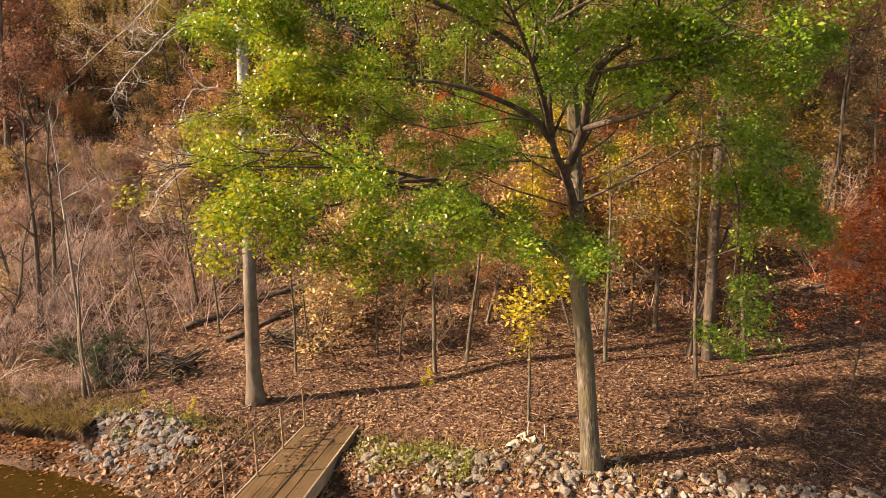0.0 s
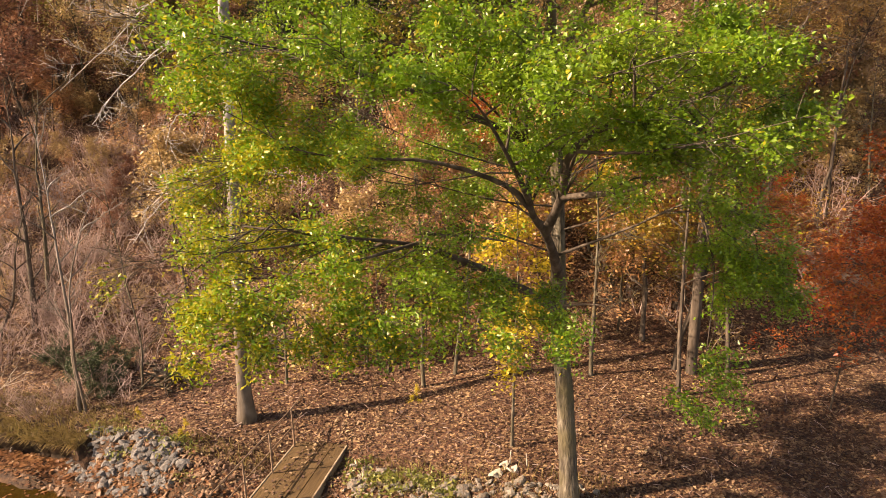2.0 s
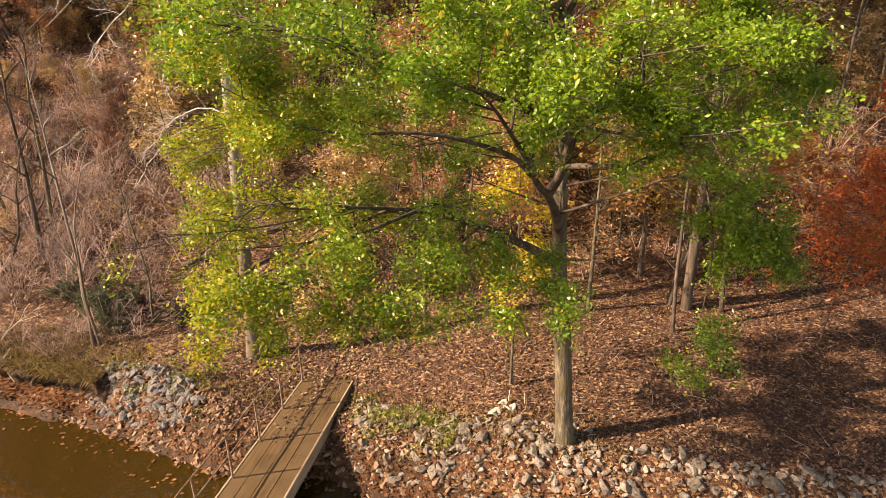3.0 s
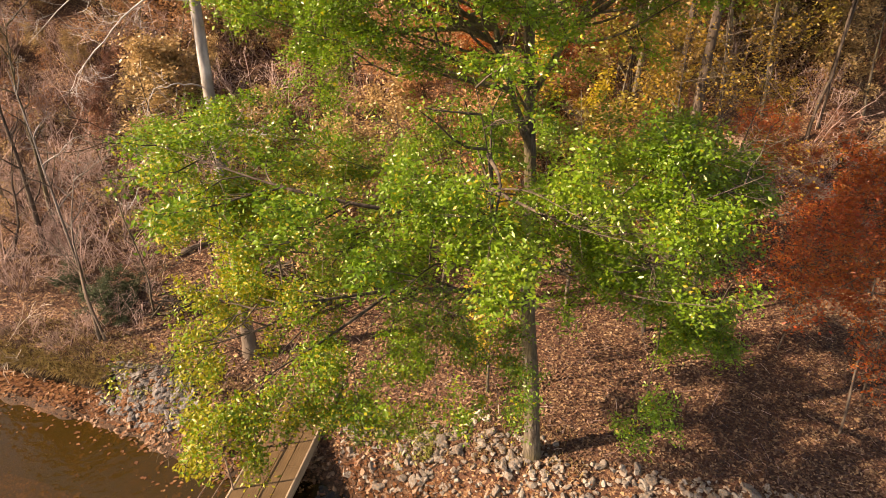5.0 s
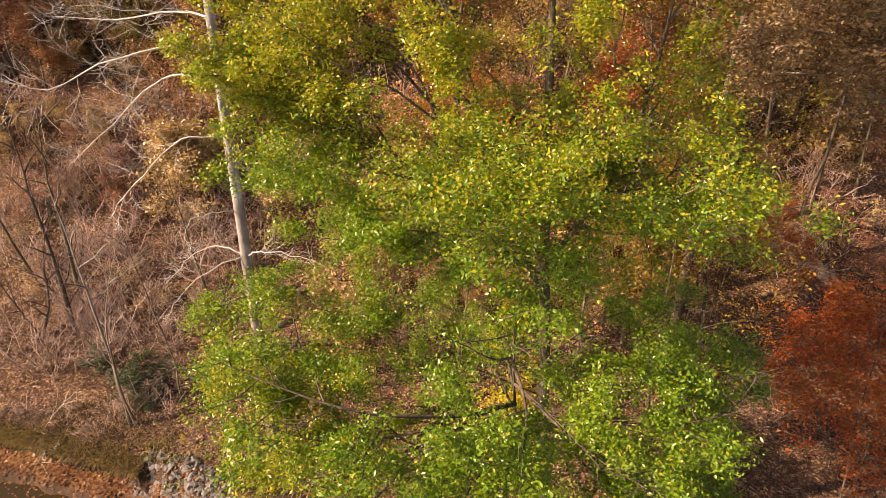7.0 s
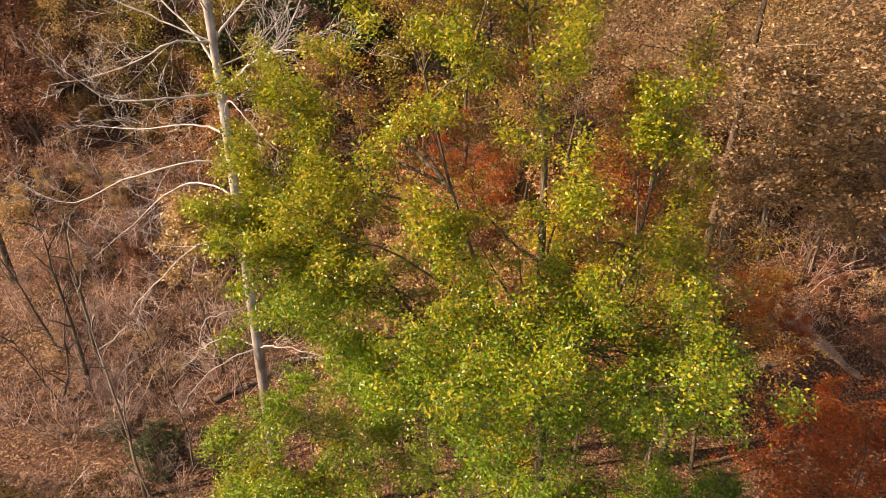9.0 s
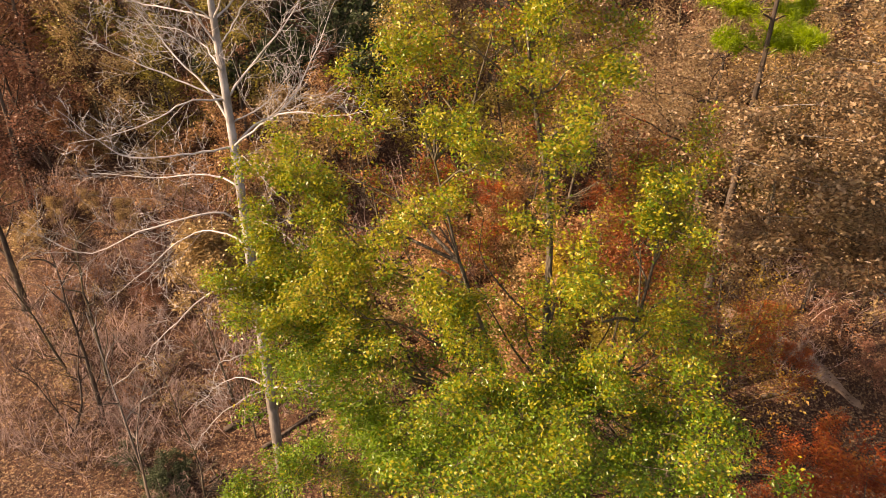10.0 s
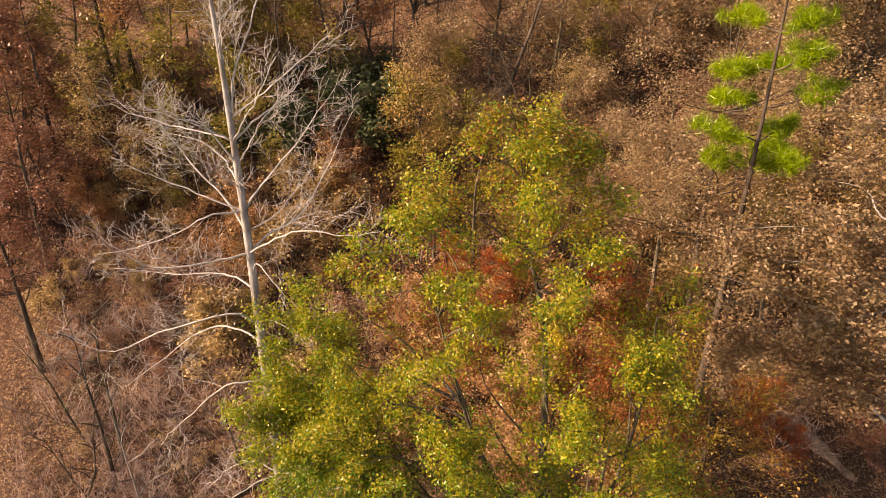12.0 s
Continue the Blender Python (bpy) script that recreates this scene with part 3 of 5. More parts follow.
        mid = [p + (e - p) * f + rng.standard_normal(3) * 0.12 for f in (0.35, 0.7)]
        bough(spline([p, *mid, e], 12), 0.026, 1.7 if end[0] > 1 else 2.0, 0.4, 0.3, M_BARK, 0.3)
    # sprays that screen the leaders on the lake side
    for stem, j, end in ((0, 25, (-0.9, -1.4, 9.0)), (0, 27, (-0.3, -1.5, 10.0)), (0, 29, (-1.0, -1.6, 10.7)), (0, 31, (-0.5, -1.5, 11.5)), (0, 33, (-1.1, -1.3, 12.3)), (0, 35, (-0.7, -1.2, 13.0)),
                         (0, 38, (-1.3, -0.8, 14.0)), (1, 11, (-1.9, -1.9, 10.2)), (1, 14, (-2.3, -1.8, 11.4)), (1, 18, (-2.5, -1.6, 12.6)), (2, 9, (0.3, -1.7, 9.9)), (2, 13, (0.9, -1.7, 11.0)), (2, 18, (0.7, -1.5, 12.2))):
        p, e = stems[stem][j], off([end])[0]
        bough(spline([p, p + (e - p) * 0.5 + rng.standard_normal(3) * 0.15, e], 10), 0.016, 3.4, 0.4, 0.34, M_BARK, 0.5)
    # the upper crown: limbs in a spiral, out to the crown's outline at each height
    for k in range(OAK_LIMBS):
        ze = 8.7 + 7.0 * ((k + 0.5) / OAK_LIMBS) ** 1.05
        az = k * 2.39996 + 0.5 * rng.normal()
        c, n = math.cos(az), math.sin(az)
        if c > -0.45 and ze < 9.9:
            ze = 9.9 + 0.6 * rng.random()
        west = np.interp(ze, [6.5, 8, 10, 11.5, 13, 14.2, 15.2, 16], [5.0, 5.0, 5.0, 5.0, 4.1, 3.0, 1.4, 0.3])
        east = np.interp(ze, [6.5, 8, 10, 11.5, 13, 14.2, 15.2, 16], [2.9, 3.2, 3.3, 2.8, 2.4, 1.7, 0.9, 0.2])
        near = np.interp(ze, [6.5, 8, 10, 12, 14, 16], [3.6, 3.3, 2.9, 2.3, 1.4, 0.2])
        far = near * 0.85
        q = 0.6 + 0.4 * math.sqrt(rng.random())
        i = int(np.argmin(abs(high - ze)))
        end = np.array([trunk_line[i][0] + (east if c > 0 else west) * c * q, (far if n > 0 else near) * n * q, ze - base[2]])
        best = None
        for stem in stems:
            span = np.hypot(stem[:, 0] - end[0], stem[:, 1] - end[1])
            drop = abs(end[2] - stem[:, 2] - 0.5 - 0.55 * span) + 0.5 * span
            drop[stem[:, 2] < 7.3 + 1.2 * rng.random() - base[2]] = 99
            j = int(np.argmin(drop))
            if best is None or drop[j] < best[0]:
                best = (drop[j], stem[j])
        p = best[1]
        ln = np.linalg.norm(end - p)
        mid = [p + (end - p) * f + np.array([0, 0, -math.sin(math.pi * f) * 0.07 * ln]) + rng.standard_normal(3) * 0.06 * ln for f in (0.3, 0.55, 0.8)]
        bough(spline([p, *mid, end], 12), 0.012 + 0.006 * ln, 1.9 if ze < 10.5 else 2.2, 0.5, 0.30, M_BARK, 0.6)
    part("twigwork", twigs.mesh("oak_twigs", M_BARK_DARK), tree, kind="stuff")
    kept = []
    for group in anchors:
        x, y, z = group.mean(0)
        gap = math.sin(2.3 * x + 1.3) * math.sin(2.6 * y + 0.7) + 0.6 * math.sin(3.1 * z + 1.9 * x)
        h = z + base[2]
        spray = 4.65 < h < 5.05 and y < -3.5 and rng.random() < 0.5
        if x < -5.75 - 0.45 * (y + 2) and not spray:
            continue
        if h < 5.6 - 0.65 * (y + 3) and x < -5.12 - 0.54 * (y + 3) - 0.15 * (5.9 - h) and rng.random() < 0.93:
            continue
        if h < 4.95 and not spray and x < -4.92 - 0.55 * (y + 4):
            continue
        if x > 0.4 and y < 0.3 and 5.0 < h < 7.3 and rng.random() < (0.62 if x < 1.7 and h < 6.4 else 0.42 if h < 6.4 else 0.2):
            continue
        if h > 8 and rng.random() < 0.86 or h <= 8 and gap < 0.62 and rng.random() < 0.92:
            kept.append(group)
    a = np.concatenate(kept)
    many = np.where(a[:, 2] + base[2] < 7.6, OAK_LEAVES + 3, OAK_LEAVES)
    pts = np.repeat(a, many, 0) + rng.standard_normal((int(many.sum()), 3)) * 0.075
    hz = pts[:, 2] + base[2]
    share = 0.06 + 0.62 * smooth(8.6, 11.2, hz) + 0.55 * smooth(-2.4, -4.8, pts[:, 0]) * smooth(8, 5.5, hz) + 0.25 * smooth(5.0, 3.6, hz) * smooth(0, -2, pts[:, 0])
    golden = rng.random(len(pts)) < share
    patch = 0.5 + 0.5 * np.sin(1.7 * pts[:, 0] + 0.6) * np.sin(1.9 * pts[:, 2] + 0.8 * pts[:, 1])
    red = rng.random(len(pts)) < np.maximum(smooth(-0.7, 0.6, pts[:, 1]) * smooth(3.9, 2.6, abs(pts[:, 0] + 0.6)), 0.7 * smooth(1.0, 2.0, pts[:, 0]) * smooth(-2.0, -0.8, pts[:, 1])) * smooth(8.6, 10.0, hz) * (1 - 0.6 * smooth(13.0, 14.2, hz)) * (0.6 + 0.4 * patch)
    for mask, mat, label in ((~golden & ~red, M_GREEN, "fresh green leaves"), (golden & ~red, M_GOLDEN, "yellowing leaves"), (red, M_OAK_RED, "rust-red leaves")):
        g = Geo()
        flakes(g, pts[mask], 0.049, rng, 0.4, 0.54, 0.3, 0.26)
        part("crown", g.mesh("oak_leaves", mat), tree, label, "stuff")


OAK_LEAVES, OAK_LIMBS = 12, 66
main_oak()


# ---- the tall pale tree, bare above ----
def pale_tree():
    rng = np.random.default_rng(5)
    at = np.array([-6.9, 3.45])
    tree = thing("bare_tree", at[0], at[1], "tall bare pale-barked tree behind the footbridge", "tree")
    z_foot = tree.location.z
    line = spline([(0.06, 0, -0.5), (0, 0, 0.4), (-0.04, 0.05, 3), (-0.08, 0.2, 6), (-0.14, 0.4, 9.3), (-0.2, 0.6, 12), (-0.27, 0.7, 15), (-0.34, 0.75, 17.2), (-0.5, 0.8, 19.5)], 48)
    r = np.interp(line[:, 2], [-0.5, 0.0, 0.6, 3, 9, 14, 17, 19.5], [0.34, 0.24, 0.165, 0.14, 0.112, 0.078, 0.046, 0.01])
    g = Geo()
    tube(g, line, r, 14, 0.025, rng)
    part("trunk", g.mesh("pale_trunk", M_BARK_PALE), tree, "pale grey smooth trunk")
    twigs = Geo()

    def limb(z0, reach, r0, sub=8, ratio=0.36, rise=0.05):
        """A limb from the trunk at world height z0, through offsets (east, north, up) from that joint."""
        p = line[int(np.argmin(abs(line[:, 2] + z_foot - z0)))]
        pts = spline([p, *[p + np.array(q) for q in reach]], 16)
        pts[2:] += np.cumsum(rng.standard_normal((14, 3)) * 0.022, axis=0)
        g = Geo()
        r0 *= 0.8
        tube(g, pts, np.linspace(r0, 0.005, 16), 7, 0.03, rng)
        part("limb", g.mesh("pale_limb", M_TWIG_PALE), tree)
        sprout(pts, r0 * 0.6, rng, twigs, 2, ratio, sub + 1, 0.25, 0.75, rise, None, 0.3, 4, 0.75, 0.0034)

    # long limbs drooping to the west, rising limbs to the east
    limb(5.3, [(-0.6, -0.4, -0.1), (-1.4, -0.7, -0.7), (-1.9, -0.8, -1.4)], 0.022, 5)
    limb(5.7, [(-0.6, 0.2, 0.15), (-1.4, 0.3, -0.3), (-2.0, 0.3, -1.0)], 0.024, 6)
    limb(5.6, [(0.35, -0.3, 0.2), (0.9, -0.5, 0.3), (1.9, -0.7, 0.15)], 0.024, 6)
    limb(6.8, [(-0.4, -0.5, 0.2), (-0.8, -0.7, 0.0), (-1.0, -0.8, -0.5)], 0.02, 4)
    limb(8.2, [(-0.9, -0.4, 0.05), (-2.0, -0.5, -0.9), (-2.8, -0.5, -1.8)], 0.03, 8)
    limb(9.2, [(-0.7, 0.3, 0.1), (-1.5, 0.5, -0.1), (-2.6, 0.7, -0.9), (-4.2, 0.8, -2.2)], 0.036, 10)
    limb(9.6, [(-0.5, -0.3, 0.4), (-1.9, -0.7, 0.15), (-3.3, -0.9, -0.5), (-4.4, -1.0, 0.1)], 0.036, 11)
    limb(9.65, [(0.35, -0.1, 0.22), (0.8, -0.2, 0.0), (1.3, -0.3, -0.4)], 0.02, 4)
    limb(10.8, [(-0.8, 0.5, 0.1), (-2.4, 0.9, -0.1), (-4.0, 1.1, -0.1)], 0.036, 10)
    limb(11.1, [(0.35, -0.4, 0.4), (0.85, -0.7, 0.15), (1.4, -0.8, -0.4)], 0.026, 6)
    limb(11.6, [(-0.9, -0.6, 0.0), (-2.0, -0.9, 0.1), (-3.0, -1.1, 1.0)], 0.034, 9)
    limb(11.75, [(0.45, 0.2, 0.45), (1.1, 0.4, 0.8), (1.8, 0.5, 1.8), (2.4, 0.5, 3.1)], 0.042, 12, 0.4)
    limb(11.75, [(0.5, -0.5, 0.4), (1.4, -1.0, 0.9), (2.3, -1.2, 0.9), (3.2, -1.3, 1.0)], 0.034, 10)
    limb(12.3, [(-0.5, 0.3, 0.7), (-1.2, 0.6, 1.4), (-1.6, 0.7, 1.8), (-2.0, 0.7, 2.5)], 0.04, 11, 0.4)
    limb(12.4, [(-0.7, -0.6, 0.1), (-1.6, -0.9, -0.3), (-3.1, -1.2, -0.6)], 0.03, 9)
    limb(12.5, [(0.45, 0.5, 0.6), (1.3, 0.9, 1.6), (2.0, 1.1, 2.5)], 0.036, 10, 0.4)
    limb(13.2, [(-0.5, 0.6, 0.4), (-1.3, 1.2, 0.7), (-2.4, 1.6, 0.8)], 0.03, 9)
    limb(13.6, [(-0.4, -0.4, 0.9), (-0.8, -0.7, 1.2), (-1.4, -0.9, 1.5)], 0.028, 8)
    limb(14.0, [(0.4, -0.5, 0.5), (0.9, -0.9, 1.1), (1.4, -1.1, 1.9)], 0.026, 8)
    limb(14.2, [(0.75, 0.3, 0.6), (1.4, 0.4, 1.1), (1.9, 0.4, 1.6)], 0.03, 9)
    limb(14.4, [(-1.0, 0.2, 0.3), (-2.0, 0.4, 0.5), (-2.7, 0.4, 0.8)], 0.028, 9)
    limb(14.8, [(0.15, 0.2, 0.6), (0.4, 0.3, 1.4), (0.8, 0.4, 2.4), (1.0, 0.4, 3.6)], 0.042, 10, 0.4, 0.1)
    for k, z0 in enumerate(np.linspace(12.2, 18.6, 13)):
        az, ln = 2.4 * k + rng.random(), np.interp(z0, [12, 15, 18.6], [2.3, 2.0, 0.8]) * (0.7 + 0.5 * rng.random())
        c, n = math.cos(az) * ln, math.sin(az) * ln
        up = np.interp(z0, [12, 15, 18.6], [0.4, 0.8, 1.3])
        limb(z0, [(0.35 * c, 0.35 * n, 0.3 * up * ln), (0.7 * c, 0.7 * n, 0.65 * up * ln), (c, n, up * ln)], 0.012 + 0.006 * ln, 7, 0.4, 0.1)
    part("twigwork", twigs.mesh("pale_twigs", M_TWIG_PALE), tree, kind="stuff")


pale_tree()


# ---- kinds of tree and shrub, each built once and then copied ----
def tree_kind(name, seed, height, r0, bark, leaf_mat, label, group, limbs=12, limb=1.6, leaf=0.09, per=3, start=0.35, rise=0.5, depth=2, subs=5, lean=0.08, puff=0.12, twig=None, bend=0.08):
    rng = np.random.default_rng(seed)
    tree = thing(name, 0, 0, label, "tree", group, z=0)
    line = wander((0, 0, -0.4), (lean * rng.normal(), lean * rng.normal(), 1), height + 0.4, rng, 14, bend, 0.05)
    g = Geo()
    tube(g, line, np.interp(np.linspace(0, 1, 14), [0, 0.08, 1], [r0 * 1.4, r0, r0 * 0.1]), 9, 0.04, rng)
    part("trunk", g.mesh(name + "_trunk", bark), tree)
    anchors, twigs = [], Geo()
    for k in range(limbs):
        s = start + (0.98 - start) * (k + rng.random()) / limbs
        i = int(s * 13)
        az = rng.random() * 2 * math.pi
        ln = limb * (1.25 - 0.85 * s) * (0.7 + 0.6 * rng.random())
        shoot = wander(line[i], (math.cos(az), math.sin(az), rise), ln, rng, 6, 0.16, 0.03)
        tube(twigs, shoot, np.linspace(max(0.008, r0 * 0.4 * (1 - 0.6 * s)), 0.006, 6), 4)
        sprout(shoot, 0.02, rng, twigs, depth, 0.42, subs, 0.2, 0.8, 0.05, anchors, 0.25, 3, 0.75, 0.0045, not leaf_mat)
    part("branchwork", twigs.mesh(name + "_branches", twig or bark), tree, kind="stuff")
    if leaf_mat:
        a = np.concatenate(anchors)
        pts = np.repeat(a, per, 0) + rng.standard_normal((len(a) * per, 3)) * puff
        g = Geo()
        flakes(g, pts, leaf, rng)
        part("crown", g.mesh(name + "_leaves", leaf_mat), tree, kind="stuff")
    return tree


def shrub_kind(name, seed, height, stems, mat, leaf_mat, label, group, per=1, leaf=0.07, subs=5):
    rng = np.random.default_rng(seed)
    bush = thing(name, 0, 0, label, "shrub", group, z=0)
    wood, anchors = Geo(), []
    for k in range(stems):
        az, out = rng.random() * 2 * math.pi, 0.2 + 0.7 * rng.random()
        stem = wander((0.25 * rng.normal(), 0.25 * rng.normal(), -0.1), (out * math.cos(az), out * math.sin(az), 1), height * (0.6 + 0.5 * rng.random()), rng, 6, 0.14, 0.0)
        tube(wood, stem, np.linspace(0.022, 0.008, 6), 3)
        sprout(stem, 0.02, rng, wood, 2, 0.45, subs, 0.15, 0.85, 0.05, anchors, 0.2, 3, 0.75, 0.0055)
    part("stemwork", wood.mesh(name + "_stems", mat), bush, kind="stuff")
    if leaf_mat:
        a = np.concatenate(anchors)
        pts = np.repeat(a, per, 0) + rng.standard_normal((len(a) * per, 3)) * 0.08
        g = Geo()
        flakes(g, pts, leaf, rng)
        part("foliage", g.mesh(name + "_leaves", leaf_mat), bush, kind="stuff")
    return bush


KINDS = {
    "sapling": [tree_kind("sapling", 31, 5.5, 0.045, M_BARK, None, "slender bare grey sapling on the leafy slope", "bare saplings", 11, 1.3, lean=0.03, bend=0.035),
                tree_kind("sapling", 32, 6.5, 0.06, M_BARK, None, "slender bare grey sapling on the leafy slope", "bare saplings", 12, 1.5, lean=0.03, bend=0.035)],
    "bare": [tree_kind("bare_tree", 33, 11, 0.10, M_BARK_DARK, None, "bare dark-trunked tree on the hillside", "bare trees", 22, 2.4, start=0.2, rise=0.6, subs=4),
             tree_kind("bare_tree", 34, 9, 0.09, M_BARK, None, "bare grey-trunked tree on the hillside", "bare trees", 22, 2.1, start=0.18, rise=0.6, subs=4)],
    "rust": [tree_kind("oak_tree", 35, 9.5, 0.11, M_BARK_DARK, M_RUST, "oak holding rust-brown leaves on the hillside", "rust oaks", 20, 2.8, 0.12, 3, 0.3, 0.35, puff=0.2),
             tree_kind("oak_tree", 36, 7.0, 0.08, M_BARK_DARK, M_RUST, "oak holding rust-brown leaves on the hillside", "rust oaks", 18, 2.3, 0.12, 3, 0.25, 0.35, puff=0.2)],
    "tan": [tree_kind("beech_tree", 37, 10.5, 0.10, M_BARK, M_TAN, "beech with dry tan leaves on the hillside", "tan beeches", 22, 2.8, 0.1, 2, 0.3, 0.35, puff=0.2),
            tree_kind("beech_tree", 38, 7.5, 0.07, M_BARK, M_TAN, "beech with dry tan leaves on the hillside", "tan beeches", 18, 2.3, 0.1, 2, 0.25, 0.3, puff=0.2)],
    "golden": [tree_kind("beech_tree", 64, 7.5, 0.12, M_BARK, M_GOLD, "beech with a full crown of golden-tan leaves", "golden beeches", 22, 3.2, 0.105, 5, 0.28, 0.4, puff=0.22),
               tree_kind("beech_tree", 65, 6.0, 0.10, M_BARK, M_GOLD, "beech with a full crown of golden-tan leaves", "golden beeches", 20, 2.8, 0.105, 5, 0.25, 0.35, puff=0.22)],
    "tall": [tree_kind("beech_tree", 71, 15.5, 0.135, M_BARK_DARK, M_GOLD, "tall beech with sparse golden-tan leaves high up", "tall beeches", 30, 5.0, 0.07, 4, 0.62, 0.22, subs=6, puff=0.2, lean=0.015, bend=0.03),
             tree_kind("beech_tree", 72, 14.5, 0.12, M_BARK, M_GOLD, "tall beech with sparse golden-tan leaves high up", "tall beeches", 26, 4.6, 0.07, 4, 0.64, 0.25, subs=6, puff=0.2, lean=0.015, bend=0.03)],
    "dark_oak": [tree_kind("oak_tree", 66, 11.0, 0.17, M_BARK_DARK, M_RUSSET, "dark-trunked oak holding russet leaves", "russet oaks", 20, 3.2, 0.11, 3, 0.38, 0.4, puff=0.22, bend=0.05)],
    "olive": [tree_kind("hickory_tree", 39, 9.0, 0.09, M_BARK_DARK, M_OLIVE, "hickory with thin olive-yellow leaves", "olive hickories", 18, 2.4, 0.125, 2, 0.25, 0.4, puff=0.2)],
    "amber": [tree_kind("hickory_tree", 63, 9.5, 0.065, M_BARK_DARK, M_AMBER, "hickory with sparse amber and olive leaves", "amber hickories", 18, 3.0, 0.085, 2, 0.4, 0.45, puff=0.2, lean=0.02, bend=0.03)],
    "red": [tree_kind("red_maple", 40, 7.2, 0.032, M_BARK_DARK, M_RED, "young maple with red autumn leaves", "red maples", 26, 2.5, 0.075, 3, 0.43, 0.15, lean=0.02, bend=0.04)],
    "peach": [tree_kind("maple_sapling", 48, 5.2, 0.04, M_BARK, M_PEACH, "maple sapling with faded peach-red leaves", "peach maples", 14, 1.9, 0.085, 2, 0.3, 0.3)],
    "thin": [tree_kind("poplar_tree", 49, 12.5, 0.07, M_BARK_DARK, M_BROWNGOLD, "tall thin-crowned tree with sparse brown-gold leaves", "thin-crowned trees", 20, 3.0, 0.085, 2, 0.62, 0.4, puff=0.2)],
    "low_tan": [tree_kind("beech_sapling", 41, 2.8, 0.03, M_BARK, M_TAN, "small beech sapling with papery tan leaves", "beech saplings", 12, 1.5, 0.105, 2, 0.25, 0.15)],
    "yellow": [tree_kind("yellow_sapling", 42, 5.2, 0.035, M_BARK, M_YELLOW, "thin sapling with sparse yellow leaves", "yellow saplings", 12, 1.2, 0.085, 2, 0.45, 0.2, lean=0.02, bend=0.03)],
    "brush": [shrub_kind("bare_shrub", 43, 2.3, 6, M_TWIG, None, "leafless twiggy brush on the slope", "bare shrubs", subs=5),
              shrub_kind("bare_shrub", 44, 1.7, 7, M_TWIG, None, "leafless twiggy brush on the slope", "bare shrubs", subs=4)],
    "dry": [shrub_kind("dry_shrub", 45, 1.5, 5, M_TWIG, M_TAN, "low shrub with dry tan leaves", "dry shrubs", 1, 0.09, 4),
            shrub_kind("dry_shrub", 46, 1.7, 5, M_TWIG, M_RUST, "low shrub with dry rust leaves", "dry shrubs", 1, 0.09, 4)],
    "russet": [tree_kind("oak_sapling", 61, 3.2, 0.03, M_BARK_DARK, M_RUSSET, "small oak sapling with dark russet leaves", "russet saplings", 13, 1.7, 0.1, 2, 0.2, 0.25),
               tree_kind("oak_sapling", 62, 4.6, 0.045, M_BARK_DARK, M_RUSSET, "small oak sapling with dark russet leaves", "russet saplings", 14, 2.0, 0.1, 2, 0.25, 0.35)],
    "evergreen": [shrub_kind("evergreen_shrub", 47, 1.8, 7, M_BARK_DARK, M_EVERGREEN, "dark evergreen shrub near the lake, uphill a stand-in for tree shade", "evergreen shrubs", 8, 0.075, 5)],
}
used = set()
wood_rng = np.random.default_rng(77)


def put(kind, x, y, scale=1.0, turn=None, tilt=(0, 0), which=None):
    options = KINDS[kind]
    src = options[wood_rng.integers(len(options)) if which is None else which]
    turn = wood_rng.random() * 6.28 if turn is None else turn
    ob = src if src not in used else copy_thing(src, Matrix())
    used.add(src)
    ob.location = (x, y, float(ground_z(x, y)) - 0.03)
    ob.rotation_euler = (tilt[0], tilt[1], turn)
    ob.scale = (scale,) * 3
    return ob


def stem_clump(name, x, y, stems, mat, label, group, limbs=9, limb=1.0, seed=1):
    """A bare tree of one or more stems, each through a few offsets from its foot."""
    rng = np.random.default_rng(seed)
    tree = thing(name, x, y, label, "tree", group)
    twigs = Geo()
    for r0, pts in stems:
        line = spline([(pts[0][0], pts[0][1], -0.3), *pts], 18)
        line[3:] += np.cumsum(rng.standard_normal((15, 3)) * 0.018, axis=0)
        g = Geo()
        tube(g, line, np.interp(np.arange(18), [0, 2, 8, 17], [r0 * 1.5, r0, r0 * 0.55, 0.008]), 9, 0.04, rng)
        part("stem", g.mesh(name + "_stem", mat), tree)
        for k in range(limbs):
            i = int(5 + 12 * (k + rng.random()) / limbs)
            az = rng.random() * 6.28
            shoot = wander(line[i], (math.cos(az), math.sin(az), 0.9), limb * (0.6 + 0.7 * rng.random()), rng, 6, 0.16, 0.03)
            tube(twigs, shoot, np.linspace(max(0.007, r0 * 0.35), 0.005, 6), 4)
            sprout(shoot, 0.012, rng, twigs, 2, 0.42, 4, 0.2, 0.8, 0.05, None, 0.2, 3, 0.75, 0.004)
    part("branchwork", twigs.mesh(name + "_branches", mat), tree, kind="stuff")


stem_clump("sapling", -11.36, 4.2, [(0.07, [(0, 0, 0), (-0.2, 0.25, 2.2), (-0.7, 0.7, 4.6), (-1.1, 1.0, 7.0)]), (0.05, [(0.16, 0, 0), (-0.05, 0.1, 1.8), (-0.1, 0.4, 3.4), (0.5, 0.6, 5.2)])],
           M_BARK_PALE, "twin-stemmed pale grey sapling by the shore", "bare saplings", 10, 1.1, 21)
stem_clump("sapling", -10.25, 5.24, [(0.045, [(0, 0, 0), (-0.05, 0.1, 1.6), (-0.4, 0.3, 3.2), (-0.9, 0.6, 5.2)])], M_BARK, "slender crooked sapling on the leafy bank", "bare saplings", 9, 1.0, 22)
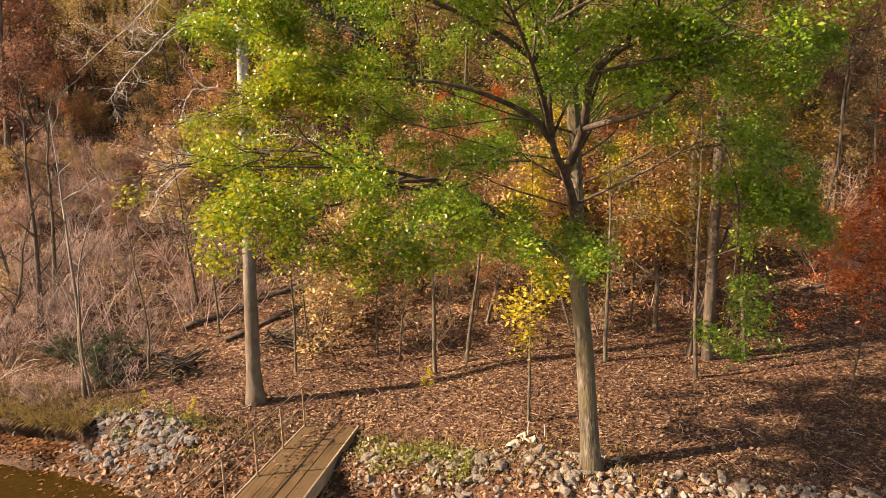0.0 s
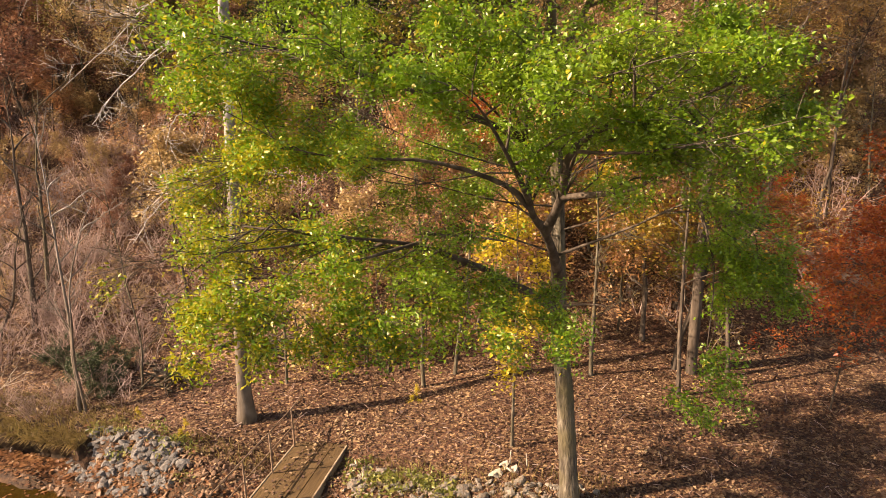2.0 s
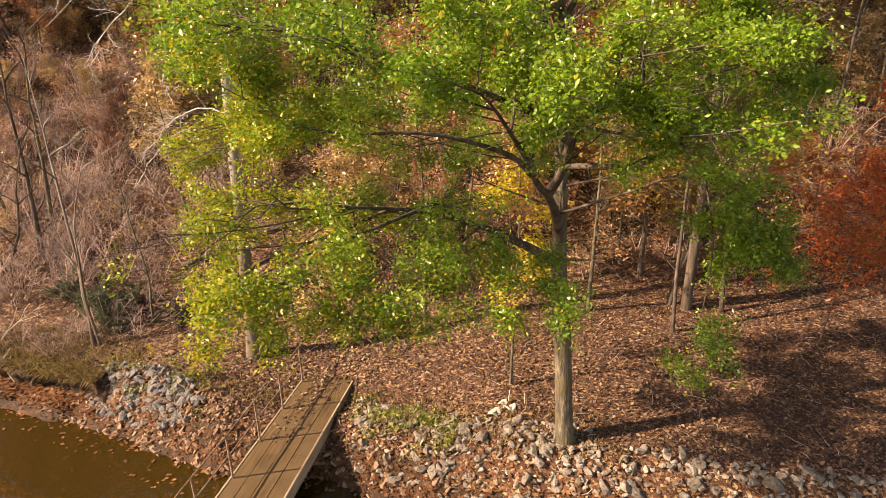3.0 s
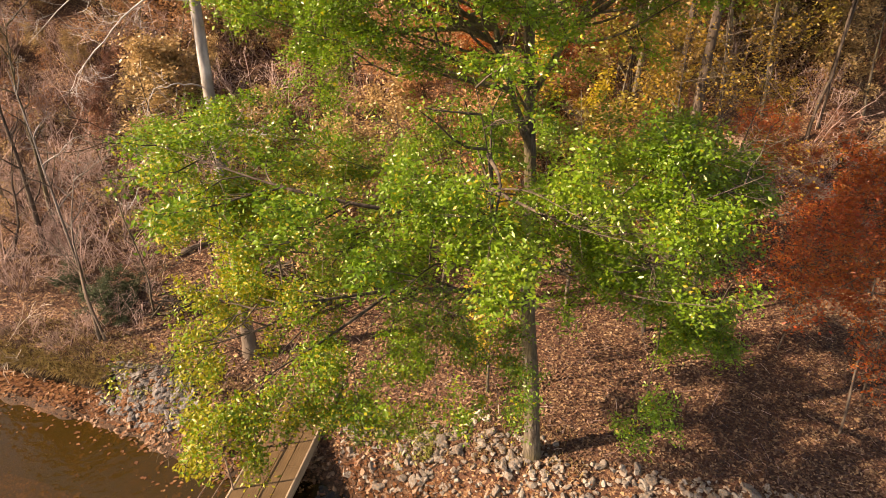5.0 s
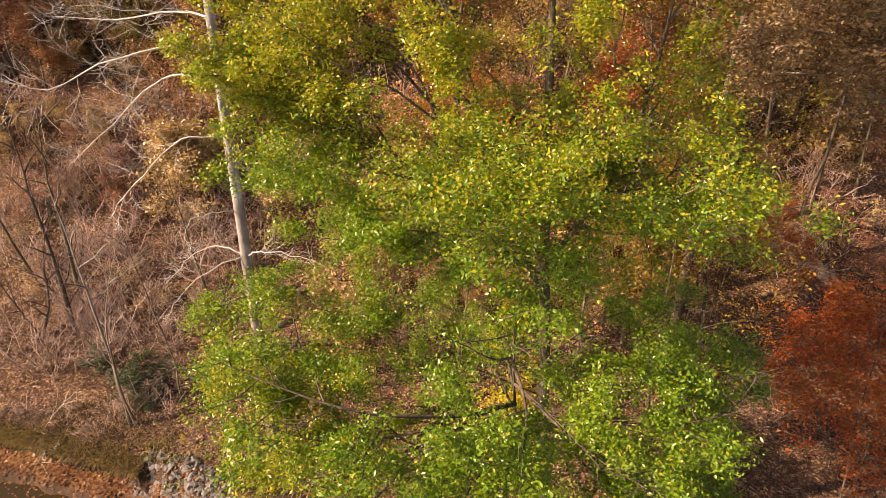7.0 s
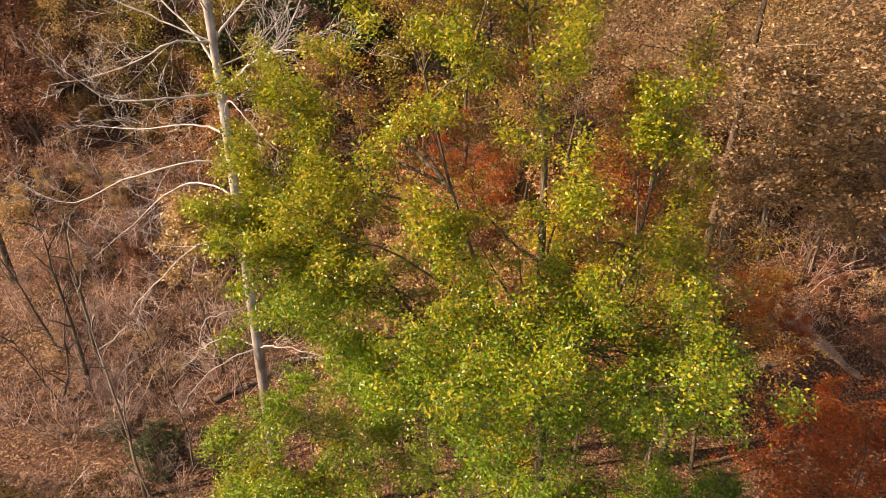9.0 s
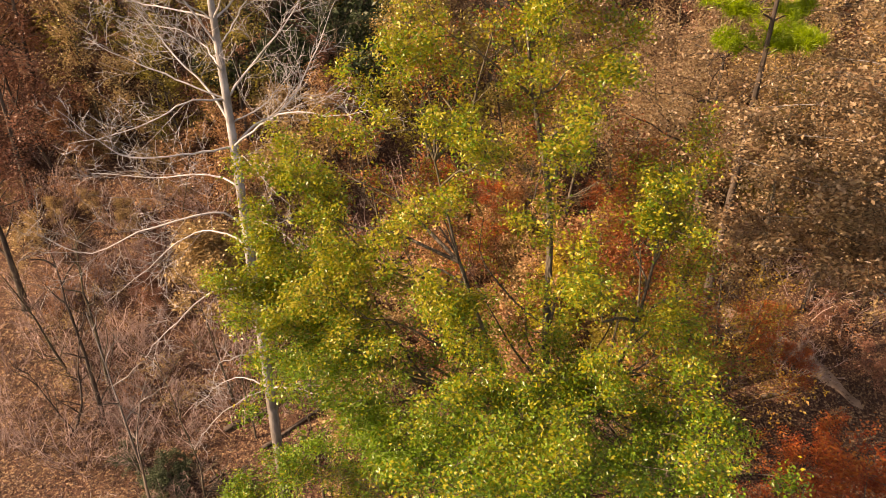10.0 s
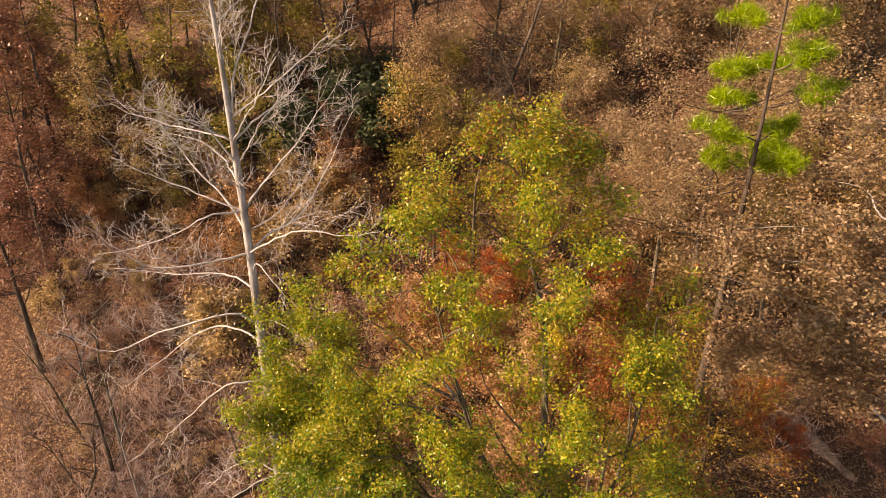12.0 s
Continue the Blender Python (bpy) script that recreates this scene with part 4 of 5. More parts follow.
stem_clump("bare_tree", -14.7, 7.65, [(0.11, [(0, 0, 0), (-0.05, 0.1, 2.5), (-0.15, 0.2, 4.6), (-0.3, 0.3, 7.4)])], M_BARK_DARK, "dark bare trunk above the lake bank", "bare trees", 12, 1.4, 23)
stem_clump("bare_tree", -14.75, 8.45, [(0.09, [(0, 0, 0), (0.05, 0.1, 2.5), (0.0, 0.2, 4.6), (0.2, 0.3, 6.6)])], M_BARK, "grey bare trunk above the lake bank", "bare trees", 12, 1.4, 24)
stem_clump("bare_tree", -15.6, 7.4, [(0.07, [(0, 0, 0), (0.4, 0.1, 1.2), (0.6, 0.2, 2.6), (1.0, 0.3, 4.0)]), (0.06, [(0, 0, 0), (-0.4, 0, 1.4), (-0.9, 0.1, 2.6)])], M_BARK_DARK, "dark forked bare tree above the lake bank", "bare trees", 9, 1.1, 25)

# beside the lake and on the foot of the slope
for x, y, s in ((-9.2, 7.3, 0.8), (-10.3, 8.45, 0.8), (-6.37, 6.4, 0.55), (-4.48, 6.2, 0.7), (-3.84, 5.87, 0.75), (-2.85, 5.06, 0.95),
                (-2.5, 6.5, 0.65), (-2.08, 5.6, 0.9), (1.42, 5.3, 0.95), (-6.45, 5.3, 0.9)):
    put("sapling", x, y, s)
for x, y, s, w in ((3.6, 5.75, 0.7, 0), (-16.4, 9.0, 0.6, 1), (0.6, 11.6, 1.0, 1), (-2.3, 14.5, 1.1, 1),
                   (-0.4, 13.6, 1.1, 1), (1.2, 13.0, 1.0, 0)):
    put("bare", x, y, s, which=w)
put("yellow", -0.85, 1.85, 1.0)
put("yellow", 2.6, 8.8, 0.9)
put("yellow", -7.85, 2.3, 0.12)
put("yellow", 0.4, 9.2, 1.0)
put("red", 6.6, 0.8, 0.9)
put("red", 7.7, 2.0, 0.72)
put("red", 6.5, 3.7, 0.68)
put("tall", 4.57, 8.55, 0.98, which=0)
put("tall", 3.67, 10.0, 0.9, which=1)
put("amber", 4.9, 5.4, 0.9)
put("amber", 3.3, 4.3, 0.8)
put("amber", 5.4, 6.8, 0.7)
put("red", 7.2, 9.4, 0.5)
put("olive", 3.2, 7.2, 0.85)
put("peach", 0.9, 6.9, 1.0)
put("peach", -1.6, 7.4, 1.1)
put("peach", 2.6, 7.6, 1.0)
put("low_tan", -6.1, 6.3, 1.0)
put("low_tan", -5.2, 7.9, 1.05)
put("low_tan", -4.6, 9.5, 1.0)
put("low_tan", -0.9, 9.6, 1.3)
put("evergreen", -11.9, 6.0, 0.62)
put("evergreen", -11.6, 5.7, 0.5)
put("evergreen", -13.4, 6.6, 0.45)
put("yellow", -9.4, 3.4, 0.09)
put("yellow", -3.0, 3.8, 0.14)
put("evergreen", -11.3, 4.9, 0.35)

# the hillside: stretches of the plan, and what grows there
def grow(kind, count, x0, x1, y0, y1, lo=0.7, hi=1.2):
    for k in range(count):
        y = y0 + (y1 - y0) * wood_rng.random()
        w = max(0.0, y - 10) * 0.35
        x = wood_rng.uniform(x0 - (w if x0 < 0 else 0), x1 + (w if x1 > 0 else 0))
        if abs(y - PATH(x)) < 0.9 and x > 2.5:
            continue
        put(kind, x, y, lo + (hi - lo) * wood_rng.random())


PATH = lambda x: float(np.interp(x, [2, 4, 6.8, 8.0, 9.1, 10.0, 10.9, 12.6, 16], [11.4, 11.3, 11.4, 11.4, 10.85, 10.1, 9.2, 7.6, 5.6]))
grow("brush", 34, -20, -8, 9.5, 16)
grow("brush", 26, -17.5, -8.6, 5.8, 10.5, 0.5, 0.85)
grow("dry", 16, -17.5, -8.6, 7.5, 12.5, 0.6, 0.9)
grow("brush", 16, -19, -12.5, 6.5, 10, 0.6, 1.0)
grow("brush", 9, -13, -9.6, 4.6, 7.5, 0.4, 0.6)
grow("brush", 9, -15.5, -11, 3.6, 5.2, 0.25, 0.4)
grow("dry", 5, 8, 14, 6, 9, 0.3, 0.5)
grow("brush", 22, -24, -8, 14, 24, 0.5, 0.9)
grow("brush", 26, -6, 14, 9, 22)
grow("dry", 62, -22, -4, 10, 22, 0.6, 1.0)
grow("dry", 34, -2, 16, 8, 22)
grow("sapling", 24, -20, 14, 8.5, 26)
grow("bare", 5, -24, -7, 19, 30, 0.7, 1.0)
grow("bare", 12, -4, 16, 14, 34)
grow("rust", 3, -27, -18, 16, 21, 0.5, 0.8)
grow("tan", 4, -25, -16, 17, 22, 0.5, 0.75)
grow("rust", 5, -27, -15, 20, 27)
grow("rust", 5, -12, 14, 24, 36)
grow("russet", 9, -24, -6, 17, 24, 0.6, 1.0)
grow("low_tan", 16, -20, -8, 13, 20, 0.4, 0.8)
grow("brush", 52, -18, -8, 7.2, 13.5, 0.5, 0.8)
grow("russet", 8, -17, -9, 11, 15, 0.3, 0.45)
grow("russet", 10, 4, 13, 9, 14, 0.5, 0.8)
grow("russet", 7, 7, 14, 15, 21, 0.9, 1.3)
grow("bare", 3, -22, -10, 16, 22, 0.6, 0.8)
grow("tan", 4, 8, 16, 12.8, 16, 0.4, 0.6)
grow("low_tan", 10, 5, 15, 12.5, 18, 0.8, 1.2)
grow("tan", 9, -14, 17, 22, 32, 0.6, 0.9)
grow("dry", 34, -24, 19, 19, 30, 1.0, 1.6)
grow("russet", 8, -28, -19, 16, 21, 0.9, 1.2)
grow("russet", 6, -24, -18, 14, 18, 0.5, 0.8)
# added dark shrubs standing in for the shade beneath the golden beeches
grow("evergreen", 4, -10, -5, 20, 26, 1.8, 2.6)
grow("peach", 9, -3, 4, 10, 15.5, 0.8, 1.2)
grow("tan", 7, -1, 9, 13, 19, 0.6, 0.95)
grow("thin", 6, -2, 11, 9.5, 16, 0.7, 1.0)
grow("tan", 6, 0, 19, 16, 32)
grow("tan", 4, -24, -2, 22, 34)
grow("olive", 9, -20, -3, 17, 30)
grow("olive", 9, -2, 14, 13, 28)
grow("peach", 4, -13, -4, 12, 20, 0.7, 1.0)
grow("low_tan", 22, -16, 14, 9, 22)
grow("peach", 8, -6, 8, 9, 18)
grow("peach", 12, -4, 5, 6.8, 12, 0.4, 0.65)
grow("dry", 22, -4, 6, 6.8, 13, 0.6, 1.0)


for x, y, s in ((6.0, 17.5, 0.9), (14.8, 18.2, 1.0), (11.4, 21.0, 1.1), (15.6, 22.5, 1.1), (3.6, 20.0, 0.9), (1.4, 23.4, 1.0),
                (5.8, 24.6, 1.1), (10.0, 26.0, 1.1), (13.6, 27.4, 1.1), (-1.6, 25.6, 1.0), (17.6, 26.0, 1.1), (-3.4, 21.0, 0.9)):
    put("golden", x, y, s)
for x, y, s in ((-17.6, 21.0, 0.7), (-12.6, 25.0, 0.8), (-15.0, 24.6, 0.7)):
    put("olive", x, y, s)
for x, y, s in ((-14.0, 20.6, 0.85), (-11.6, 22.4, 0.9), (-9.2, 24.4, 0.9), (-16.6, 23.0, 0.9), (-6.6, 23.0, 0.85)):
    put("thin", x, y, s)
for x, y, s in ((3.0, 12.9, 0.62), (-1.0, 13.0, 0.6), (4.4, 9.0, 0.42), (1.4, 11.4, 0.55), (8.6, 8.6, 0.4), (-2.8, 14.4, 0.5), (8.4, 9.6, 0.4)):
    put("red", x, y, s)
for x, y, s in ((-19.3, 11.3, 0.75), (-20.5, 14.6, 0.85), (-24.5, 17.0, 0.8), (-22.5, 19.6, 0.8), (-20.6, 25.0, 0.85), (-23.6, 20.2, 0.9), (-21.6, 24.6, 0.9), (-27.0, 21.0, 0.9)):
    put("dark_oak", x, y, s)


# ---- a beech whose boughs reach in from beside the red maples ----
def wide_beech():
    rng = np.random.default_rng(81)
    x, y = 9.2, 2.2
    tree = thing("beech_tree", x, y, "spreading beech with pale boughs and golden-tan leaves", "tree")
    base = np.array(tree.location)
    line = spline([(0, 0, -0.4), (-0.05, 0.05, 4), (-0.1, 0.1, 8), (-0.25, 0.15, 12), (-0.3, 0.2, 16.5)], 24)
    g = Geo()
    tube(g, line, np.linspace(0.2, 0.02, 24), 12, 0.03, rng, 0.02)
    part("trunk", g.mesh("wide_beech_trunk", M_BARK), tree)
    anchors, twigs = [], Geo()
    for end in ((4.5, 0.7, 10.6), (4.8, 2.2, 11.1), (3.9, 2.8, 12.3), (4.4, 2.4, 13.5), (5.0, 2.0, 14.3), (5.0, 3.4, 15.1), (4.3, 0.7, 12.1), (3.5, 3.6, 12.6), (5.4, 4.6, 13.4), (5.7, 4.6, 11.5), (6.3, 0.6, 12.4),
                (6.6, 3.2, 14.4), (6.8, -0.4, 13.2), (7.4, 4.6, 15.2), (7.6, 0.6, 15.2), (6.2, 1.8, 10.8), (7.0, 3.6, 11.4), (3.1, 3.0, 11.8), (3.2, 2.7, 10.7), (3.4, 3.2, 9.8)):
        e = np.array(end) - base
        i = int(np.argmin(abs(line[:, 2] - (e[2] - 0.28 * np.hypot(e[0], e[1])))))
        p = line[i]
        ln = np.linalg.norm(e - p)
        mid = [p + (e - p) * f + np.array([0, 0, math.sin(math.pi * f) * 0.05 * ln]) + rng.standard_normal(3) * 0.04 * ln for f in (0.3, 0.6, 0.8)]
        shoot = spline([p, *mid, e], 14)
        g = Geo()
        tube(g, shoot, 0.055 * np.linspace(1, 0.08, 14) ** 1.2, 7, 0.04, rng)
        part("limb", g.mesh("wide_beech_limb", M_BARK_PALE), tree)
        sprout(shoot, 0.03, rng, twigs, 2, 0.32, int(ln * 2.6), 0.35, 0.9, 0.0, anchors, 0.3, 3, 0.75, 0.004, flat=0.45)
    part("twigwork", twigs.mesh("wide_beech_twigs", M_BARK), tree, kind="stuff")
    a = np.concatenate(anchors)
    pts = np.repeat(a, 3, 0) + rng.standard_normal((len(a) * 3, 3)) * 0.09
    g = Geo()
    flakes(g, pts, 0.074, rng)
    part("crown", g.mesh("wide_beech_leaves", M_GOLD), tree, "golden-tan leaves", "stuff")


wide_beech()


# ---- pine ----
def pine_tree():
    rng = np.random.default_rng(9)
    pine = thing("pine_tree", 4.0, 5.55, "tall slim pine with tufts of bright green needles", "tree")
    line = spline([(0, 0, -0.4), (0.03, -0.1, 5), (0.08, -0.4, 10), (0.12, -0.6, 14), (0.12, -0.7, 18.4)], 24)
    g = Geo()
    tube(g, line, np.interp(np.arange(24), [0, 9, 16, 23], [0.14, 0.105, 0.05, 0.012]), 10, 0.03, rng)
    part("trunk", g.mesh("pine_trunk", M_BARK_DARK), pine)
    for k in range(17):
        s = 0.70 + 0.30 * k / 16
        p = line[min(23, int(s * 23))]
        az = k * 2.4 + rng.random()
        ln = (1.45 - 0.95 * s) * 1.45 * (0.7 + 0.6 * rng.random())
        limb = wander(p, (math.cos(az), math.sin(az), 0.2), ln, rng, 7, 0.12, 0.06)
        g = Geo()
        tube(g, limb, np.linspace(0.022, 0.008, 7), 5)
        limb_part = part("limb", g.mesh("pine_limb", M_BARK_DARK), pine)
        tips = np.repeat(limb[[4, 5, 6, 6]], 4, 0) + rng.standard_normal((16, 3)) * np.array([0.17, 0.17, 0.06])
        k2 = 140
        c = np.repeat(tips, k2, 0) + rng.standard_normal((16 * k2, 3)) * 0.06
        d = unit(rng.standard_normal((16 * k2, 3)) + np.array([0, 0, 0.45]))
        side = unit(np.cross(d, rng.standard_normal((16 * k2, 3)))) * 0.007
        v = np.stack([c - side, c + side, c + d * (0.13 + 0.09 * rng.random((16 * k2, 1)))], 1)
        g = Geo()
        g.add(v.reshape(-1, 3), np.arange(len(c) * 3).reshape(-1, 3))
        part("needle_tuft", g.mesh("needles", M_PINE), limb_part, "bright green needles", "stuff")


pine_tree()


# ---- fallen leaves ----
def litter():
    rng = np.random.default_rng(3)
    k = 260000
    y = -2.6 + 24 * rng.random(k) ** 1.35
    x = -2 + (rng.random(k) - 0.5) * (19 + 1.25 * (y + 8))
    z = ground_z(x, y)
    d = y - np.interp(x, SHORE_X, SHORE_Y)
    stony = (d < 1.45) & (x > -4.2) | (d < 1.5) & (x > -10) & (x < -7.4) | (d < 0.5) & (x > -9.5)
    ok = (z > WATER_Z + 0.02) & (~stony | (rng.random(k) < 0.5))
    g = Geo()
    turf = (x < -10.3) & (d > 0.5) & (d < 1.6)
    z = np.where(turf, ground_z(x, np.interp(x, SHORE_X, SHORE_Y) + 1.6) + 0.01, z)
    flakes(g, np.stack([x, y, z + 0.018], 1)[ok], 0.066, rng, 0.65, 0.6, -0.05)
    tagged(new("leaf_litter", g.mesh("leaf_litter", M_LITTER)), "dry brown fallen leaves covering the slope", "fallen leaves", kind="stuff")
    k = 240
    x = rng.uniform(-14, -1, k)
    y = np.interp(x, SHORE_X, SHORE_Y) - 1.1 * rng.random(k) ** 2.5
    g = Geo()
    flakes(g, np.stack([x, y, np.full(k, WATER_Z + 0.006)], 1), 0.085, rng, 0.96, 0.7, 0.0)
    k = 7500
    x = rng.uniform(-19, -8.6, k)
    y = np.interp(x, SHORE_X, SHORE_Y) + rng.normal(0.24, 0.33, k)
    keep = (y > np.interp(x, SHORE_X, SHORE_Y) - 0.05) | (rng.random(k) < 0.18)
    x, y = x[keep], y[keep]
    flakes(g, np.stack([x, y, np.maximum(ground_z(x, y) + 0.045, WATER_Z + 0.006)], 1), 0.085, rng, 0.85, 0.7, 0.0)
    k = 5200
    x = rng.uniform(-8.8, 6, k)
    y = np.interp(x, SHORE_X, SHORE_Y) + rng.normal(0.15, 0.3, k)
    keep = (y > np.interp(x, SHORE_X, SHORE_Y) - 0.1) | (rng.random(k) < 0.25)
    x, y = x[keep], y[keep]
    flakes(g, np.stack([x, y, np.maximum(ground_z(x, y) + 0.06, WATER_Z + 0.006)], 1), 0.08, rng, 0.8, 0.7, 0.0)
    tagged(new("floating_leaves", g.mesh("floating_leaves", M_FLOAT)), "orange-brown leaves afloat along the shore", "fallen leaves", kind="stuff")


litter()


# ---- dry grass on the undercut bank ----
def bank_lip():
    """The undercut edge of turf over the narrow beach."""
    rng = np.random.default_rng(33)
    xs = np.arange(-19, -9.6, 0.1)
    n_s = 10
    v = []
    for i, x in enumerate(xs):
        w = 0.08 * math.sin(2.1 * x) + 0.05 * math.sin(5.3 * x + 1) + 0.03 * rng.normal()
        y = float(np.interp(x, SHORE_X, SHORE_Y)) + w
        top = float(ground_z(x, y + 1.6))
        fade = 1 - smooth(-10.5, -9.7, x)
        for d, z in ((1.9, -0.05), (1.5, 0.02), (0.8, 0.015), (0.55, -0.05), (0.47, -0.1), (0.52, -0.17), (0.62, -0.28), (0.66, -0.45), (0.52, -0.6), (0.34, -0.72)):
            v.append((x, y + d, (top + z) * fade + (float(ground_z(x, y + d)) - 0.1) * (1 - fade) + 0.03 * rng.normal()))
    f = [[i * n_s + j, i * n_s + j + 1, (i + 1) * n_s + j + 1, (i + 1) * n_s + j] for i in range(len(xs) - 1) for j in range(n_s - 1)]
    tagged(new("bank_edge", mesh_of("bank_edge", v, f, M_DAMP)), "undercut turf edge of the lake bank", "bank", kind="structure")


bank_lip()


def bank_grass():
    rng = np.random.default_rng(14)
    g = Geo()
    for x0, x1, d0, d1, k in ((-18, -10.3, 0.5, 1.15, 6500), (-14, -9.6, 1.0, 2.4, 1500), (-3.9, 1.0, 0.9, 2.2, 700), (-8, -5.8, 1.2, 2.0, 300)):
        x = rng.uniform(x0, x1, k)
        y = np.interp(x, SHORE_X, SHORE_Y) + rng.uniform(d0, d1, k)
        up = np.where((x < -10.3) & (d0 < 0.9), ground_z(x, np.interp(x, SHORE_X, SHORE_Y) + 1.6), ground_z(x, y))
        p = np.stack([x, y, up - 0.02], 1)
        h = (0.12 + 0.2 * rng.random((k, 1)))
        lean = rng.standard_normal((k, 3)) * 0.35
        edge = (d1 - d0 < 0.7) * rng.random(k) ** 2
        lean[:, 1] -= 0.3 + 1.2 * edge
        lean[:, 2] = 1 - 1.5 * edge
        d = unit(lean)
        side = unit(np.cross(d, rng.standard_normal((k, 3)))) * 0.009
        bend = np.array([0, -0.05, -0.04])
        v = np.stack([p - side, p + side, p + d * h * 0.6 + side * 0.7, p + d * h * 0.6 - side * 0.7, p + d * h + bend], 1).reshape(-1, 3)
        b = np.arange(k)[:, None] * 5
        g.add(v, np.concatenate([b + [0, 1, 2], b + [0, 2, 3], b + [3, 2, 4]], 1).reshape(-1, 3))
    tagged(new("bank_grass", g.mesh("bank_grass", M_GRASS)), "dry tan-green grass on the lake bank", "grass", kind="stuff")


bank_grass()


# ---- trail, logs, slabs ----
def trail():
    xs = np.linspace(3.2, 11.3, 90)
    rows = []
    for x in xs:
        yc = PATH(x)
        for o in (-0.75, -0.4, 0, 0.4, 0.75):
            worn = (0.72 + 0.2 * math.sin(3.1 * x + 4 * o) + 0.16 * math.sin(7.3 * x - 3 * o)) * (0.25 + 0.75 * smooth(11.3, 10.6, x))
            y = yc + o * worn + 0.08 * math.sin(5 * x + o)
            rows.append((x, y, float(ground_z(x, y)) + (0.022 if abs(o) < 0.7 else -0.03)))
    f = [[i * 5 + j, (i + 1) * 5 + j, (i + 1) * 5 + j + 1, i * 5 + j + 1] for i in range(89) for j in range(4)]
    tagged(new("trail", mesh_of("trail", rows, f, M_DIRT)), "bare pale dirt trail across the slope", "trail", kind="structure")


trail()


def log(a, b, r, label, mat):
    ends = [np.array([*p, float(ground_z(*p)) + r * 0.8]) for p in (a, b)]
    rng = np.random.default_rng(int(abs(a[0]) * 100))
    line = np.linspace(ends[0], ends[1], 8) + rng.standard_normal((8, 3)) * 0.03
    g = Geo()
    tube(g, line, np.linspace(r, r * 0.7, 8), 9, 0.05, rng)
    v0 = g.n
    g.add([line[0], line[-1]], np.zeros((0, 3), int))
    for j in range(9):
        g.f.append([v0, (j + 1) % 9, j])
        g.f.append([v0 + 1, 63 + j, 63 + (j + 1) % 9])
    ob = new("fallen_log", g.mesh("fallen_log", mat))
    tagged(ob, label, "log", "fallen logs")


log((-10.3, 7.5), (-7.4, 9.0), 0.09, "long dark fallen log on the slope", M_BARK_DARK)
log((-8.9, 6.9), (-6.6, 8.6), 0.07, "thin dark fallen log on the slope", M_BARK_DARK)
log((-7.4, 8.8), (-5.9, 9.3), 0.12, "short thick fallen log on the slope", M_BARK_DARK)
log((8.0, 8.9), (9.3, 9.2), 0.07, "short dark log below the trail", M_BARK_DARK)
log((3.4, 10.4), (4.8, 10.5), 0.12, "dark log lying along the trail", M_BARK_DARK)


# ---- footbridge ----
def footbridge():
    a, b = np.array([-4.98, 2.8]), np.array([-6.0, -5.2])
    along = unit(b - a)
    yaw = math.atan2(along[1], along[0])
    length = np.linalg.norm(b - a)
    top = -0.42
    bridge = thing("footbridge", a[0], a[1], "weathered wooden footbridge from the bank over the water", "footbridge", z=top)
    bridge.rotation_euler.z = yaw

    def box(name, x0, x1, y0, y1, z0, z1, mat, parent=bridge, label=""):
        bm = bmesh.new()
        bmesh.ops.create_cube(bm, size=1, matrix=Matrix.LocRotScale(((x0 + x1) / 2, (y0 + y1) / 2, (z0 + z1) / 2), None, (x1 - x0, y1 - y0, z1 - z0)))
        bmesh.ops.bevel(bm, geom=bm.edges[:], offset=0.006, segments=1, affect="EDGES")
        me = bpy.data.meshes.new(name)
        bm.to_mesh(me)
        me.materials.append(mat)
        return part(name, me, parent, label)

    for k in range(4):
        y0 = -0.56 + k * 0.28
        for s in range(3):
            cut = [0.0, length * (0.3 + 0.06 * (k % 2)), length * (0.68 - 0.05 * (k % 2)), length]
            box("plank", cut[s] + 0.003, cut[s + 1] - 0.003, y0 + 0.003, y0 + 0.277, -0.04, 0.007 * ((k * 7 + s * 3) % 3) / 3, M_WOOD)
    for side in (-0.6, 0.56):
        box("side_beam", 0.05, length, side, side + 0.04, -0.26, 0.012, M_BEAM, label="pale grey edge beam")
    tops = []
    for k in range(6):
        x = 0.28 + k * 1.13
        g = Geo()
        tube(g, [(x, -0.53, -0.2), (x + 0.01, -0.55, 0.45), (x + 0.02, -0.57, 0.88)], [0.02, 0.02, 0.018], 8)
        part("post", g.mesh("post", M_RAIL), bridge)
        tops.append(x)
    for h in (0.45, 0.87):
        g = Geo()
        line = spline([(-0.3, -0.57, h + 0.08)] + [(x, -0.585, h - 0.01 * (i % 2)) for i, x in enumerate(tops)] + [(length, -0.585, h)], 30)
        tube(g, line, [0.014] * 30, 6)
        part("rail", g.mesh("rail", M_RAIL), bridge, "thin rusty handrail")


footbridge()


# ---- stones along the shore ----
def stone_meshes(rng, mat, count=10):
    out = []
    for k in range(count):
        bm = bmesh.new()
        pts = unit(rng.standard_normal((20, 3))) * (0.82 + 0.18 * rng.random((20, 1))) * np.array([1.0, 0.6 + 0.25 * rng.random(), 0.5])
        for p in pts:
            bm.verts.new(p)
        ch = bmesh.ops.convex_hull(bm, input=bm.verts)
        for v in [v for v in bm.verts if not v.link_faces]:
            bm.verts.remove(v)
        me = bpy.data.meshes.new("stone")
        bm.to_mesh(me)
        me.materials.append(mat)
        out.append(me)
    return out


